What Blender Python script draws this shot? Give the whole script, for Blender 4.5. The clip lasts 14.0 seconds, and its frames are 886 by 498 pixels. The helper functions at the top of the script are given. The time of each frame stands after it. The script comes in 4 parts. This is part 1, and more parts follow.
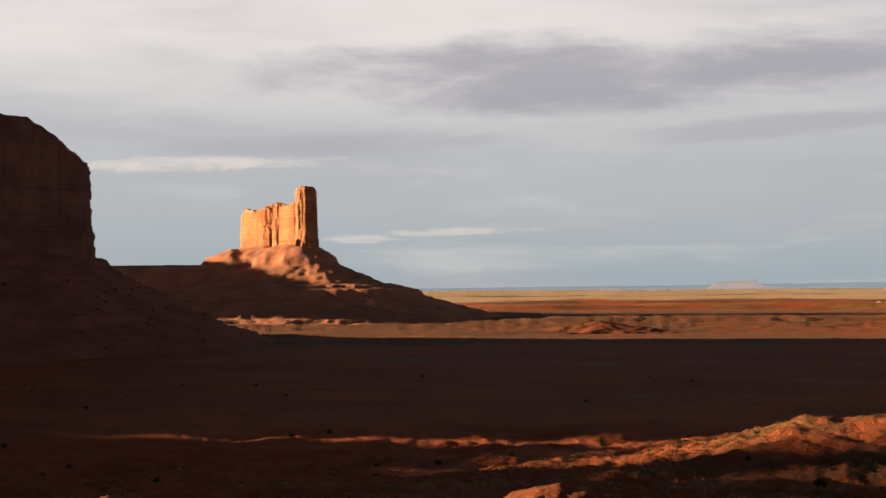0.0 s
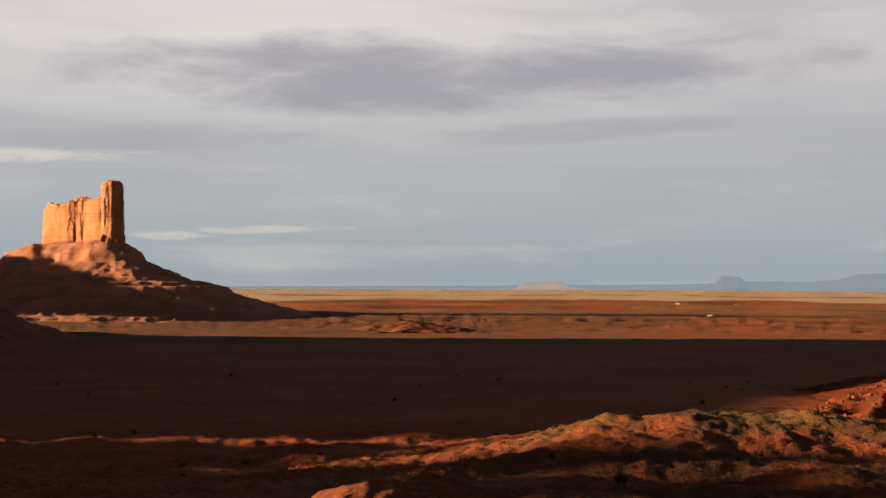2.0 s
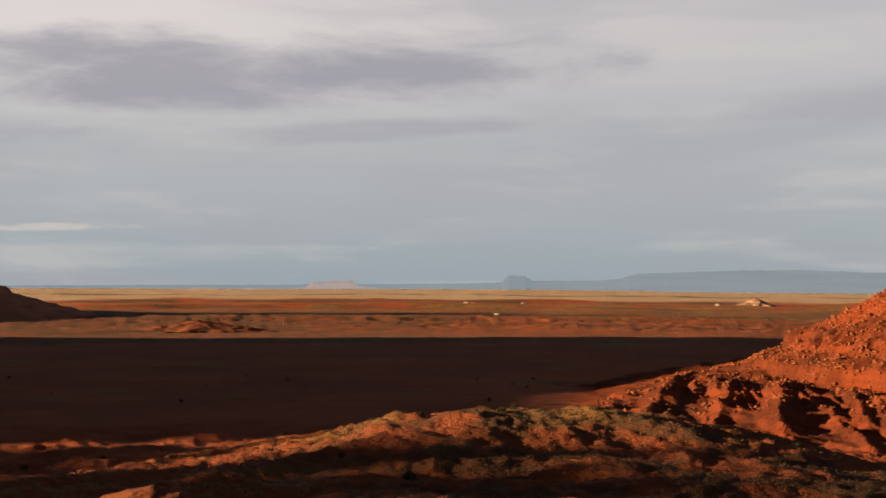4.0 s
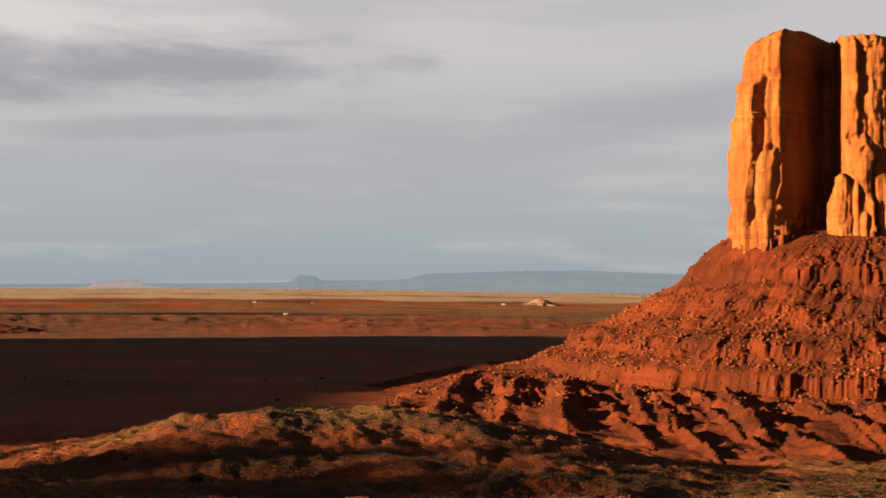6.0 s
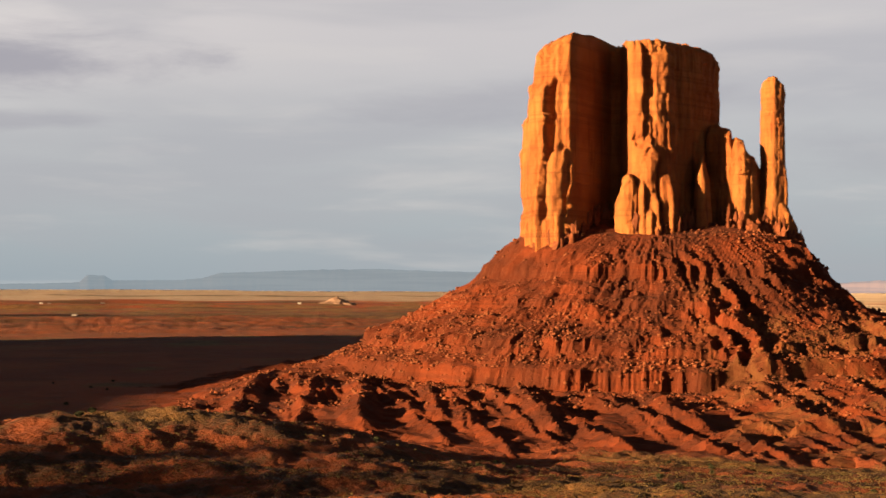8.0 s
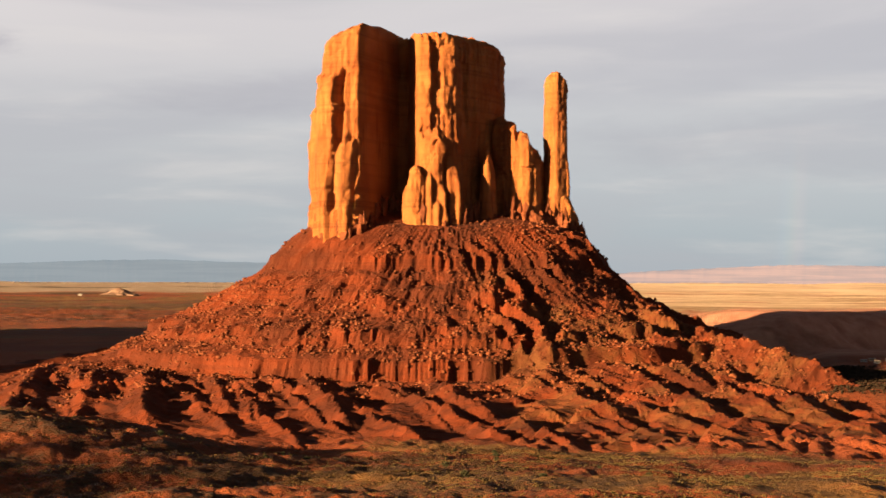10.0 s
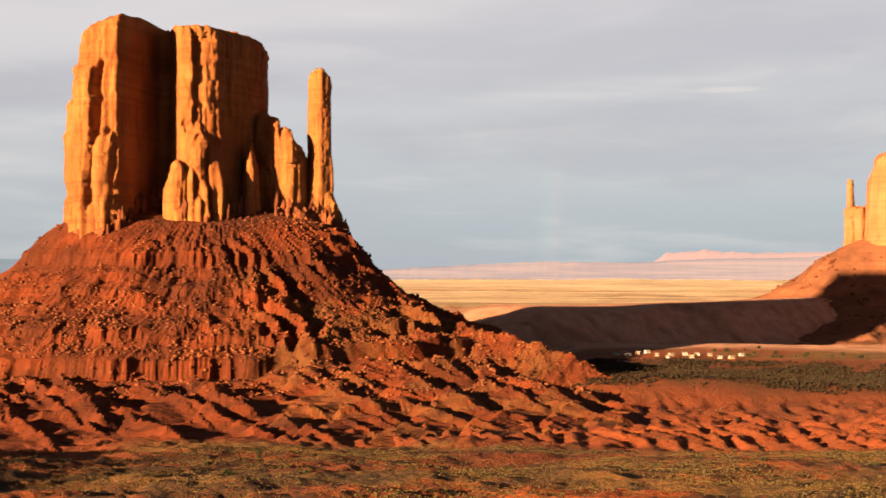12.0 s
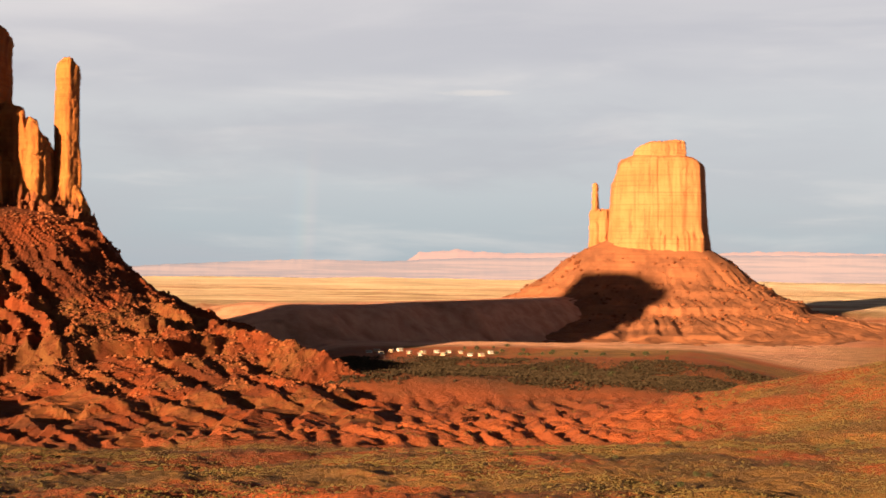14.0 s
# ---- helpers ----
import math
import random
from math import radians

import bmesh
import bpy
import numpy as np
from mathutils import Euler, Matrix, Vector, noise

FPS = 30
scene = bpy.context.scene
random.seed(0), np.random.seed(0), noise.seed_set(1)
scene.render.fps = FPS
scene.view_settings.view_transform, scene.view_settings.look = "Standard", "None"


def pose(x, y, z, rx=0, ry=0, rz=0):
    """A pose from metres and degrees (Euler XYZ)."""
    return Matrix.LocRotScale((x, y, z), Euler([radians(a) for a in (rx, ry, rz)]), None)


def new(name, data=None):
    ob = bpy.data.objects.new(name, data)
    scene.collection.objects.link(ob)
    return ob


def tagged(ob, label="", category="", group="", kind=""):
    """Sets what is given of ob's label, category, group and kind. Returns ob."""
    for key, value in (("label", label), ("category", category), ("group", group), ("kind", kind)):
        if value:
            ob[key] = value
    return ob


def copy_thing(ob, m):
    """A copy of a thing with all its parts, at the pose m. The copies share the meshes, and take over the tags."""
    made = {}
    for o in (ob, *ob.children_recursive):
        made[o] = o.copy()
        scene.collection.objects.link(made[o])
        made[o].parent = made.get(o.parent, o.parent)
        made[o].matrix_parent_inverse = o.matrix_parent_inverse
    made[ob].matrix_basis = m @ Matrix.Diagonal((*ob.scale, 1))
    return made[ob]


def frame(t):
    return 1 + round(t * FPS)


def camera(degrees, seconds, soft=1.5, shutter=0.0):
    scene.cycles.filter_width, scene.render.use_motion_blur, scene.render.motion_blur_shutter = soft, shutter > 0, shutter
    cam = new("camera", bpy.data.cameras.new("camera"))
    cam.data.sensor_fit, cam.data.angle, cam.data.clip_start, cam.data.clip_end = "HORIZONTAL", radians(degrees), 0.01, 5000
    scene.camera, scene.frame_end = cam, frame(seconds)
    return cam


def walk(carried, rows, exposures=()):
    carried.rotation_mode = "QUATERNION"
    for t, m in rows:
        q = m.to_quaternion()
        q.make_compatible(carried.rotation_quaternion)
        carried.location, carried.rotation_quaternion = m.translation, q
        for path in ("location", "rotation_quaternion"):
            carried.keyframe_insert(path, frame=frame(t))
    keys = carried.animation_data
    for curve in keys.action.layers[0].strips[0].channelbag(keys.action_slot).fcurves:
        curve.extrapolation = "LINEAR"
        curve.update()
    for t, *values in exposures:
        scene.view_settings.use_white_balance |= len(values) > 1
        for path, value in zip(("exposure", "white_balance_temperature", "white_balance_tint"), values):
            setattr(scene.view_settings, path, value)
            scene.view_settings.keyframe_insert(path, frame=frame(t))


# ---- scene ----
# ---------------------------------------------------------------- camera
# A tripod head on the rim of the overlook, panned clockwise; world +y is the middle of the pan.
cam = camera(36.0, 14.0, soft=1.5, shutter=0.35)
EYE = 80.0
ROWS = [
    (0.0, 30.000, 1.286, 0.450),
    (0.5, 28.290, 1.272, 0.412),
    (1.0, 26.551, 1.254, 0.257),
    (1.5, 24.241, 1.245, -0.147),
    (2.0, 22.064, 1.224, -0.172),
    (2.5, 19.954, 1.208, -0.322),
    (3.0, 17.764, 1.200, -0.303),
    (5.5, 6.575, 1.253, -0.344),
    (6.0, 4.435, 1.248, -0.372),
    (6.5, 2.277, 1.234, -0.100),
    (7.0, 0.167, 1.220, -0.089),
    (7.5, -1.964, 1.230, -0.227),
    (8.0, -4.112, 1.223, -0.056),
    (10.5, -15.399, 0.742, 0.027),
    (11.0, -17.870, 0.684, 0.204),
    (11.5, -20.339, 0.686, 0.216),
    (12.0, -22.909, 0.690, -0.009),
    (12.5, -25.502, 0.692, 0.091),
    (13.0, -28.082, 0.702, -0.306),
    (13.5, -30.669, 0.652, -0.510),
    (14.0, -33.205, 0.657, -0.564),
]
EXPOSURES = [(0.0, 2.64), (3.0, 2.49), (8.0, 2.60), (10.5, 2.79), (12.5, 2.84), (14.0, 2.86)]
walk(cam, [(t, pose(0, 0, EYE, 90 + pitch, roll, yaw)) for t, yaw, pitch, roll in ROWS], EXPOSURES)

# ---------------------------------------------------------------- sun and sky
SUN_AZ, SUN_EL = 249.0, 10.3          # compass style: clockwise from +y
to_sun = Vector((math.sin(radians(SUN_AZ)) * math.cos(radians(SUN_EL)), math.cos(radians(SUN_AZ)) * math.cos(radians(SUN_EL)), math.sin(radians(SUN_EL))))
sun = new("sun", bpy.data.lights.new("sun", "SUN"))
sun.data.energy, sun.data.angle, sun.data.color = 5.0, radians(0.9), (1.0, 0.63, 0.31)
sun.rotation_mode = "QUATERNION"
sun.rotation_quaternion = to_sun.to_track_quat("Z", "Y")
sun.location = (0, 0, 600)


class Nodes:
    """A short hand for node trees."""

    def __init__(self, tree):
        self.t = tree
        tree.nodes.clear()

    def n(self, kind, **props):
        node = self.t.nodes.new(kind)
        for key, value in props.items():
            if key == "noise_type":
                node.noise_type = value
            elif key == "operation":
                node.operation = value
            elif key == "data_type":
                node.data_type = value
            elif key == "blend_type":
                node.blend_type = value
            elif key == "attribute_name":
                node.attribute_name = value
            elif key == "feature":
                node.feature = value
        return node

    def put(self, socket, value):
        if isinstance(value, bpy.types.NodeSocket):
            self.t.links.new(value, socket)
        elif isinstance(value, (tuple, list)) and len(value) == 3 and socket.type == "RGBA":
            socket.default_value = (*value, 1)
        else:
            socket.default_value = value

    def math(self, op, a, b=0.0, c=0.0):
        m = self.n("ShaderNodeMath", operation=op)
        for i, v in enumerate((a, b, c)):
            self.put(m.inputs[i], v)
        return m.outputs[0]

    def vmath(self, op, a, b=(0, 0, 0)):
        m = self.n("ShaderNodeVectorMath", operation=op)
        self.put(m.inputs[0], a)
        self.put(m.inputs[1], b)
        return m.outputs[0]

    def ramp(self, x, lo, hi, a=0.0, b=1.0):
        m = self.n("ShaderNodeMapRange")
        m.interpolation_type = "SMOOTHSTEP"
        for i, v in enumerate((x, lo, hi, a, b)):
            self.put(m.inputs[i], v)
        return m.outputs[0]

    def mix(self, f, a, b, blend="MIX"):
        m = self.n("ShaderNodeMix", data_type="RGBA", blend_type=blend)
        self.put(m.inputs[0], f)
        self.put(m.inputs[6], a)
        self.put(m.inputs[7], b)
        return m.outputs[2]

    def noise(self, vec, scale, detail=4.0, rough=0.55, distort=0.0):
        m = self.n("ShaderNodeTexNoise")
        self.put(m.inputs["Vector"], vec)
        m.inputs["Scale"].default_value = scale
        m.inputs["Detail"].default_value = detail
        m.inputs["Roughness"].default_value = rough
        m.inputs["Distortion"].default_value = distort
        return m.outputs["Fac"]

    def xyz(self, x, y, z):
        m = self.n("ShaderNodeCombineXYZ")
        for i, v in enumerate((x, y, z)):
            self.put(m.inputs[i], v)
        return m.outputs[0]

    def split(self, v):
        m = self.n("ShaderNodeSeparateXYZ")
        self.put(m.inputs[0], v)
        return m.outputs[0], m.outputs[1], m.outputs[2]


world = bpy.data.worlds.new("evening_sky")
scene.world = world
world.use_nodes = True
N = Nodes(world.node_tree)
sky = N.n("ShaderNodeTexSky")
sky.sky_type = "NISHITA"
sky.sun_disc = False
sky.sun_elevation, sky.sun_rotation = radians(SUN_EL), radians(SUN_AZ)
sky.altitude, sky.air_density, sky.dust_density, sky.ozone_density = 1600, 1.0, 2.0, 2.0
gx, gy, gz = N.split(N.n("ShaderNodeTexCoord").outputs["Generated"])
az = N.math("MULTIPLY", N.math("ARCTAN2", gx, gy), 57.2958)
el = N.math("MULTIPLY", N.math("ARCSINE", gz), 57.2958)


torn_soft = N.math("MULTIPLY_ADD", N.noise(N.xyz(N.math("MULTIPLY", az, 0.13), N.math("MULTIPLY", el, 0.55), 4.0), 1.0, 8.0, 0.62, 0.3), 2.0, -1.0)
torn_fine = N.math("MULTIPLY_ADD", N.noise(N.xyz(N.math("MULTIPLY", az, 0.45), N.math("MULTIPLY", el, 2.4), 14.0), 1.0, 7.0, 0.62, 0.4), 2.0, -1.0)


def blob(a0, e0, ra, re, tilt=0.0, power=1.0):
    """A soft cloud body in the sky, degrees, with a torn edge."""
    torn = torn_soft if re > 0.4 else torn_fine
    da = N.math("DIVIDE", N.math("SUBTRACT", az, a0), ra)
    e1 = N.math("MULTIPLY_ADD", N.math("SUBTRACT", az, a0), -tilt, el)
    de = N.math("DIVIDE", N.math("SUBTRACT", e1, e0), re)
    r2 = N.math("ADD", N.math("MULTIPLY", da, da), N.math("MULTIPLY", de, de))
    return N.math("MULTIPLY", N.ramp(N.math("MULTIPLY_ADD", torn, 1.9 if re > 0.4 else 2.0, r2), 1.45, -0.2), power)


# base veil: blue-grey low, pale warm grey higher, unseen zenith darkened to cut fill
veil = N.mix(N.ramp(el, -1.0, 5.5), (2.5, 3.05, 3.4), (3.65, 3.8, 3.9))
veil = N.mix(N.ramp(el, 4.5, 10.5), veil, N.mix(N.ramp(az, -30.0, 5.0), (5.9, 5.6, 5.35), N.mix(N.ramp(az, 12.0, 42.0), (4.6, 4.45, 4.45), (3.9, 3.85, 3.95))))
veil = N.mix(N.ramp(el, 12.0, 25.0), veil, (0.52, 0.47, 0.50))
streak = N.noise(N.xyz(N.math("MULTIPLY", az, 0.05), N.math("MULTIPLY", el, 0.28), 3.0), 1.0, 5.0, 0.5, 0.5)
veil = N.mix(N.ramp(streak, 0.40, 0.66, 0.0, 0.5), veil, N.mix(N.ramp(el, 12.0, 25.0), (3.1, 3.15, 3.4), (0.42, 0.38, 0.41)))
wisp = N.noise(N.xyz(N.math("MULTIPLY", az, 0.09), N.math("MULTIPLY", el, 0.6), 9.0), 1.0, 5.0, 0.55, 0.3)
low = N.ramp(el, 20.0, 12.0)
veil = N.mix(N.math("MULTIPLY", low, N.ramp(wisp, 0.50, 0.78, 0.0, 0.45)), veil, (5.1, 4.9, 4.7))
dark = N.math("MAXIMUM", blob(-22.0, 8.7, 16.0, 1.5, 0.0, 0.8), blob(-25.0, 7.7, 9.0, 1.0, 0.0, 0.8))
dark = N.math("MAXIMUM", dark, blob(-17.0, 6.1, 8.0, 0.5, 0.05, 0.45))
dark = N.math("MAXIMUM", dark, blob(-36.0, 5.6, 8.0, 0.5, 0.03, 0.35))
dark = N.math("MAXIMUM", dark, blob(8.0, 7.2, 9.0, 1.0, 0.0, 0.35))
dark = N.math("MAXIMUM", dark, blob(30.0, 5.0, 14.0, 1.8, 0.0, 0.3))
veil = N.mix(dark, veil, (2.55, 2.5, 2.85))
glow = N.math("MAXIMUM", blob(-40.5, 4.85, 5.5, 0.3, 0.025, 0.7), blob(-33.4, 1.75, 1.6, 0.18, 0.0, 0.6))
glow = N.math("MAXIMUM", glow, blob(-29.5, 2.0, 3.4, 0.16, 0.02, 0.5))
glow = N.math("MAXIMUM", glow, blob(34.5, 7.2, 1.6, 0.14, 0.0, 0.35))
veil = N.mix(glow, veil, (6.0, 5.4, 4.7))
# the faint foot of a rainbow over the far plain
bow_az = N.math("MULTIPLY_ADD", el, 0.06, 27.25)
fade = N.math("MULTIPLY", N.ramp(el, 6.5, 1.0), N.ramp(el, -0.8, 0.2))
for shift, tint in ((0.28, (0.26, 0.08, 0.05)), (0.0, (0.13, 0.13, 0.01)), (-0.28, (0.02, 0.08, 0.12))):
    off = N.math("SUBTRACT", az, N.math("ADD", bow_az, shift))
    band = N.math("MULTIPLY", N.ramp(N.math("ABSOLUTE", off), 0.42, 0.0), fade)
    veil = N.mix(band, veil, tint, "ADD")
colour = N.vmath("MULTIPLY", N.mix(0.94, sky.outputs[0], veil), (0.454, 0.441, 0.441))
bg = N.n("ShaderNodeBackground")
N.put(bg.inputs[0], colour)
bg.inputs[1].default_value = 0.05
N.t.links.new(bg.outputs[0], N.n("ShaderNodeOutputWorld").inputs[0])


# ---------------------------------------------------------------- materials
def material(name, build, rough=0.95, bump=0.3, dist=0.4):
    """A rough mineral or plant surface: build(N, position) gives colour and height."""
    m = bpy.data.materials.new(name)
    m.use_nodes = True
    k = Nodes(m.node_tree)
    pos = k.n("ShaderNodeNewGeometry").outputs["Position"]
    col, height = build(k, pos)
    b = k.n("ShaderNodeBsdfPrincipled")
    k.put(b.inputs["Base Color"], col)
    b.inputs["Roughness"].default_value = rough
    b.inputs["Specular IOR Level"].default_value = 0.15
    if height is not None:
        bn = k.n("ShaderNodeBump")
        bn.inputs["Strength"].default_value = bump
        bn.inputs["Distance"].default_value = dist
        k.put(bn.inputs["Height"], height)
        k.t.links.new(bn.outputs[0], b.inputs["Normal"])
    k.t.links.new(b.outputs[0], k.n("ShaderNodeOutputMaterial").inputs[0])
    return m


def cliff_rock(light, mid, varnish):
    def build(k, pos):
        x, y, z = k.split(pos)
        flat = k.xyz(x, y, k.math("MULTIPLY", z, 0.08))
        streaks = k.noise(flat, 0.16, 6, 0.65, 0.6)
        big = k.noise(pos, 0.03, 3, 0.5)
        strata = k.noise(k.xyz(k.math("MULTIPLY", x, 0.01), k.math("MULTIPLY", y, 0.01), z), 0.28, 5, 0.6, 0.1)
        grain = k.noise(pos, 1.1, 5, 0.65)
        c = k.mix(k.ramp(big, 0.35, 0.65), light, mid)
        c = k.mix(k.ramp(streaks, 0.52, 0.72, 0.0, 0.75), c, varnish)
        c = k.mix(k.ramp(strata, 0.5, 0.68, 0.0, 0.35), c, varnish)
        c = k.mix(k.ramp(grain, 0.4, 0.75, 0.0, 0.35), c, mid)
        h = k.math("ADD", k.math("MULTIPLY", streaks, 1.5), k.math("ADD", grain, strata))
        return c, h
    return build


def talus_soil(soil, dark, pale):
    def build(k, pos):
        x, y, z = k.split(pos)
        big = k.noise(pos, 0.02, 4, 0.6)
        mid = k.noise(pos, 0.14, 5, 0.65)
        fine = k.noise(pos, 0.9, 5, 0.7)
        strata = k.noise(k.xyz(k.math("MULTIPLY", x, 0.012), k.math("MULTIPLY", y, 0.012), z), 0.35, 4, 0.6, 0.15)
        c = k.mix(k.ramp(big, 0.35, 0.68), soil, dark)
        c = k.mix(k.ramp(strata, 0.48, 0.66, 0.0, 0.5), c, dark)
        c = k.mix(k.ramp(mid, 0.55, 0.75, 0.0, 0.45), c, pale)
        c = k.mix(k.ramp(fine, 0.56, 0.72, 0.0, 0.55), c, pale)
        c = k.mix(k.ramp(fine, 0.44, 0.3, 0.0, 0.5), c, dark)
        sage = k.n("ShaderNodeAttribute", attribute_name="sage").outputs["Fac"]
        c = k.mix(k.math("MULTIPLY", sage, k.ramp(k.math("ADD", mid, k.math("MULTIPLY", fine, 0.5)), 0.6, 0.85, 0.1, 0.6)), c, (0.088, 0.0385, 0.0125))
        return c, k.math("ADD", fine, k.math("MULTIPLY", mid, 3.0))
    return build


def ground_soil(k, pos):
    grass = k.n("ShaderNodeAttribute", attribute_name="grass").outputs["Fac"]
    pale = k.n("ShaderNodeAttribute", attribute_name="pale").outputs["Fac"]
    brush = k.n("ShaderNodeAttribute", attribute_name="brush").outputs["Fac"]
    big = k.noise(pos, 0.006, 4, 0.6)
    mid = k.noise(pos, 0.05, 5, 0.65)
    fine = k.noise(pos, 0.55, 5, 0.7)
    tuft = k.noise(pos, 0.28, 4, 0.75)
    c = k.mix(k.ramp(big, 0.4, 0.62), (0.175, 0.0405, 0.0115), (0.128, 0.0300, 0.0098))
    c = k.mix(k.ramp(mid, 0.5, 0.72, 0.0, 0.6), c, (0.102, 0.0324, 0.0113))
    c = k.mix(k.ramp(fine, 0.5, 0.75, 0.0, 0.5), c, (0.0351, 0.0106, 0.00485))
    straw = k.mix(k.ramp(mid, 0.35, 0.65), (0.139, 0.0714, 0.0205), (0.0749, 0.041, 0.0129))
    cover = k.math("MULTIPLY_ADD", grass, 0.75, k.math("MULTIPLY_ADD", tuft, 1.0, -0.80))
    c = k.mix(k.ramp(cover, 0.06, 0.22, 0.0, 0.95), c, straw)
    # bench soil lightened to imitate haze over its shade
    rose = k.n("ShaderNodeAttribute", attribute_name="rose").outputs["Fac"]
    c = k.mix(k.math("MULTIPLY", rose, k.ramp(mid, 0.25, 0.7, 0.95, 0.5)), c, (0.43, 0.225, 0.16))
    # cream far plain, its tone cooled to carry distance haze
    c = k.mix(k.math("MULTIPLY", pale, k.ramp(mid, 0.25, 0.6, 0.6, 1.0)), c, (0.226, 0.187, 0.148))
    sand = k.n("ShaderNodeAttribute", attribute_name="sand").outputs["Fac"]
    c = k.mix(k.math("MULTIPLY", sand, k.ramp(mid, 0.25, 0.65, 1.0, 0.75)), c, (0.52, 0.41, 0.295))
    # dark brush cover, which also carries shade painted on the ground
    c = k.mix(k.math("MULTIPLY", brush, k.ramp(fine, 0.3, 0.6, 0.5, 1.0)), c, (0.0351, 0.0199, 0.00936))
    return c, k.math("ADD", fine, k.math("MULTIPLY_ADD", tuft, 1.6, k.math("MULTIPLY", mid, 2.5)))


M_TOWER = material("weathered_red_sandstone", cliff_rock((0.26, 0.098, 0.027), (0.20, 0.064, 0.0175), (0.068, 0.0205, 0.008)), 0.92, 0.8, 1.8)
M_TALUS = material("red_talus", talus_soil((0.092, 0.0178, 0.0042), (0.039, 0.0085, 0.0027), (0.102, 0.0290, 0.0098)), 0.96, 0.6, 0.8)
# talus of the two far buttes, with distance haze mixed into its colours
M_FAR_TALUS = material("hazed_orange_talus", talus_soil((0.155, 0.058, 0.0277), (0.0882, 0.0336, 0.0176), (0.176, 0.0773, 0.042)), 0.96, 0.5, 0.8)
M_HAZED_TALUS = material("hazed_purple_talus", talus_soil((0.26, 0.113, 0.071), (0.16, 0.072, 0.05), (0.28, 0.14, 0.095)), 0.96, 0.5, 0.8)
M_PALE_CLAY = material("pale_clay", talus_soil((0.18, 0.115, 0.082), (0.125, 0.078, 0.056), (0.20, 0.14, 0.105)), 0.96, 0.5, 0.8)
M_BADLAND = material("red_shale", talus_soil((0.12, 0.033, 0.0108), (0.066, 0.018, 0.0072), (0.12, 0.042, 0.0156)), 0.96, 0.4, 0.6)
# mesa talus and rock: greyed copies, the tint of shade put into them
M_MESA_TALUS = material("shade_greyed_talus", talus_soil((0.165, 0.062, 0.041), (0.098, 0.039, 0.028), (0.22, 0.095, 0.064)), 0.96, 0.6, 0.8)
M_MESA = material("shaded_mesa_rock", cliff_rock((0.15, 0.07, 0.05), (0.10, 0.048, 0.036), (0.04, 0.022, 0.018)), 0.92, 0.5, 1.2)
M_BOULDER = material("fallen_sandstone", talus_soil((0.124, 0.0375, 0.0142), (0.062, 0.0168, 0.0063), (0.19, 0.088, 0.046)), 0.95, 0.4, 0.3)
# far towers: sandstone paled to carry the haze of distance
M_PALE_TOWER = material("hazed_far_sandstone", cliff_rock((0.232, 0.098, 0.0426), (0.187, 0.0722, 0.0291), (0.0839, 0.0297, 0.0142)), 0.92, 0.5, 1.2)
M_CASTLE = material("hazed_pink_sandstone", cliff_rock((0.29, 0.135, 0.072), (0.225, 0.095, 0.047), (0.095, 0.038, 0.021)), 0.92, 0.7, 2.0)
# greasewood made dark enough to imitate the shade on the wash floor
M_SHADE_BRUSH = material("shade_dark_greasewood", lambda k, p: (k.mix(k.noise(p, 0.4, 3), (0.026, 0.016, 0.0085), (0.014, 0.0105, 0.006)), None))
M_GROUND = material("desert_ground", ground_soil, 0.97, 1.0, 1.3)
M_SAGE = material("sage_leaves", lambda k, p: (k.mix(k.noise(p, 0.7, 2), (0.0351, 0.0281, 0.00972), (0.0922, 0.0621, 0.0194)), None))
M_JUNIPER = material("juniper_leaves", lambda k, p: (k.mix(k.noise(p, 1.5, 3), (0.0139, 0.0164, 0.00693), (0.0284, 0.029, 0.0113)), None))
M_BARK = material("juniper_bark", lambda k, p: (k.mix(k.noise(p, 4, 3), (0.09, 0.06, 0.0375), (0.15, 0.105, 0.075)), None))
M_WHITE = material("white_siding", lambda k, p: (k.mix(k.noise(p, 0.8, 3), (0.336, 0.323, 0.302), (0.26, 0.244, 0.223)), None), 0.7)
M_TANWALL = material("tan_plaster", lambda k, p: (k.mix(k.noise(p, 0.8, 3), (0.3, 0.204, 0.132), (0.252, 0.168, 0.102)), None), 0.85)
M_ROOF = material("weathered_roofing", lambda k, p: (k.mix(k.noise(p, 0.8, 3), (0.214, 0.189, 0.176), (0.158, 0.126, 0.113)), None), 0.7)
M_PANE = material("dark_window", lambda k, p: ((0.0225, 0.0263, 0.03), None), 0.15)


def far_glow_material(name, a, b, body):
    """Distant country; emission puts the glow of miles of lit air into its colour."""
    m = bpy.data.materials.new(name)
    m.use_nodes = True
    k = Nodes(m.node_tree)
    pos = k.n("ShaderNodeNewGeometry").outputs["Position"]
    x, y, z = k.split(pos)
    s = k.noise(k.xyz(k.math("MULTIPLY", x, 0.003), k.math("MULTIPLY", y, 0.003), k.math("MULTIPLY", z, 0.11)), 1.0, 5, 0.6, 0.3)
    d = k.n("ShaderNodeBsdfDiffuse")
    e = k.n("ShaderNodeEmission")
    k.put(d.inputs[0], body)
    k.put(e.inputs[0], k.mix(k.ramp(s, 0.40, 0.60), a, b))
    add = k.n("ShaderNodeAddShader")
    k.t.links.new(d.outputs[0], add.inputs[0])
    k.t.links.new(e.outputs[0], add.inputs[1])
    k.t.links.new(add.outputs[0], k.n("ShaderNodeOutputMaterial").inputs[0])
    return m


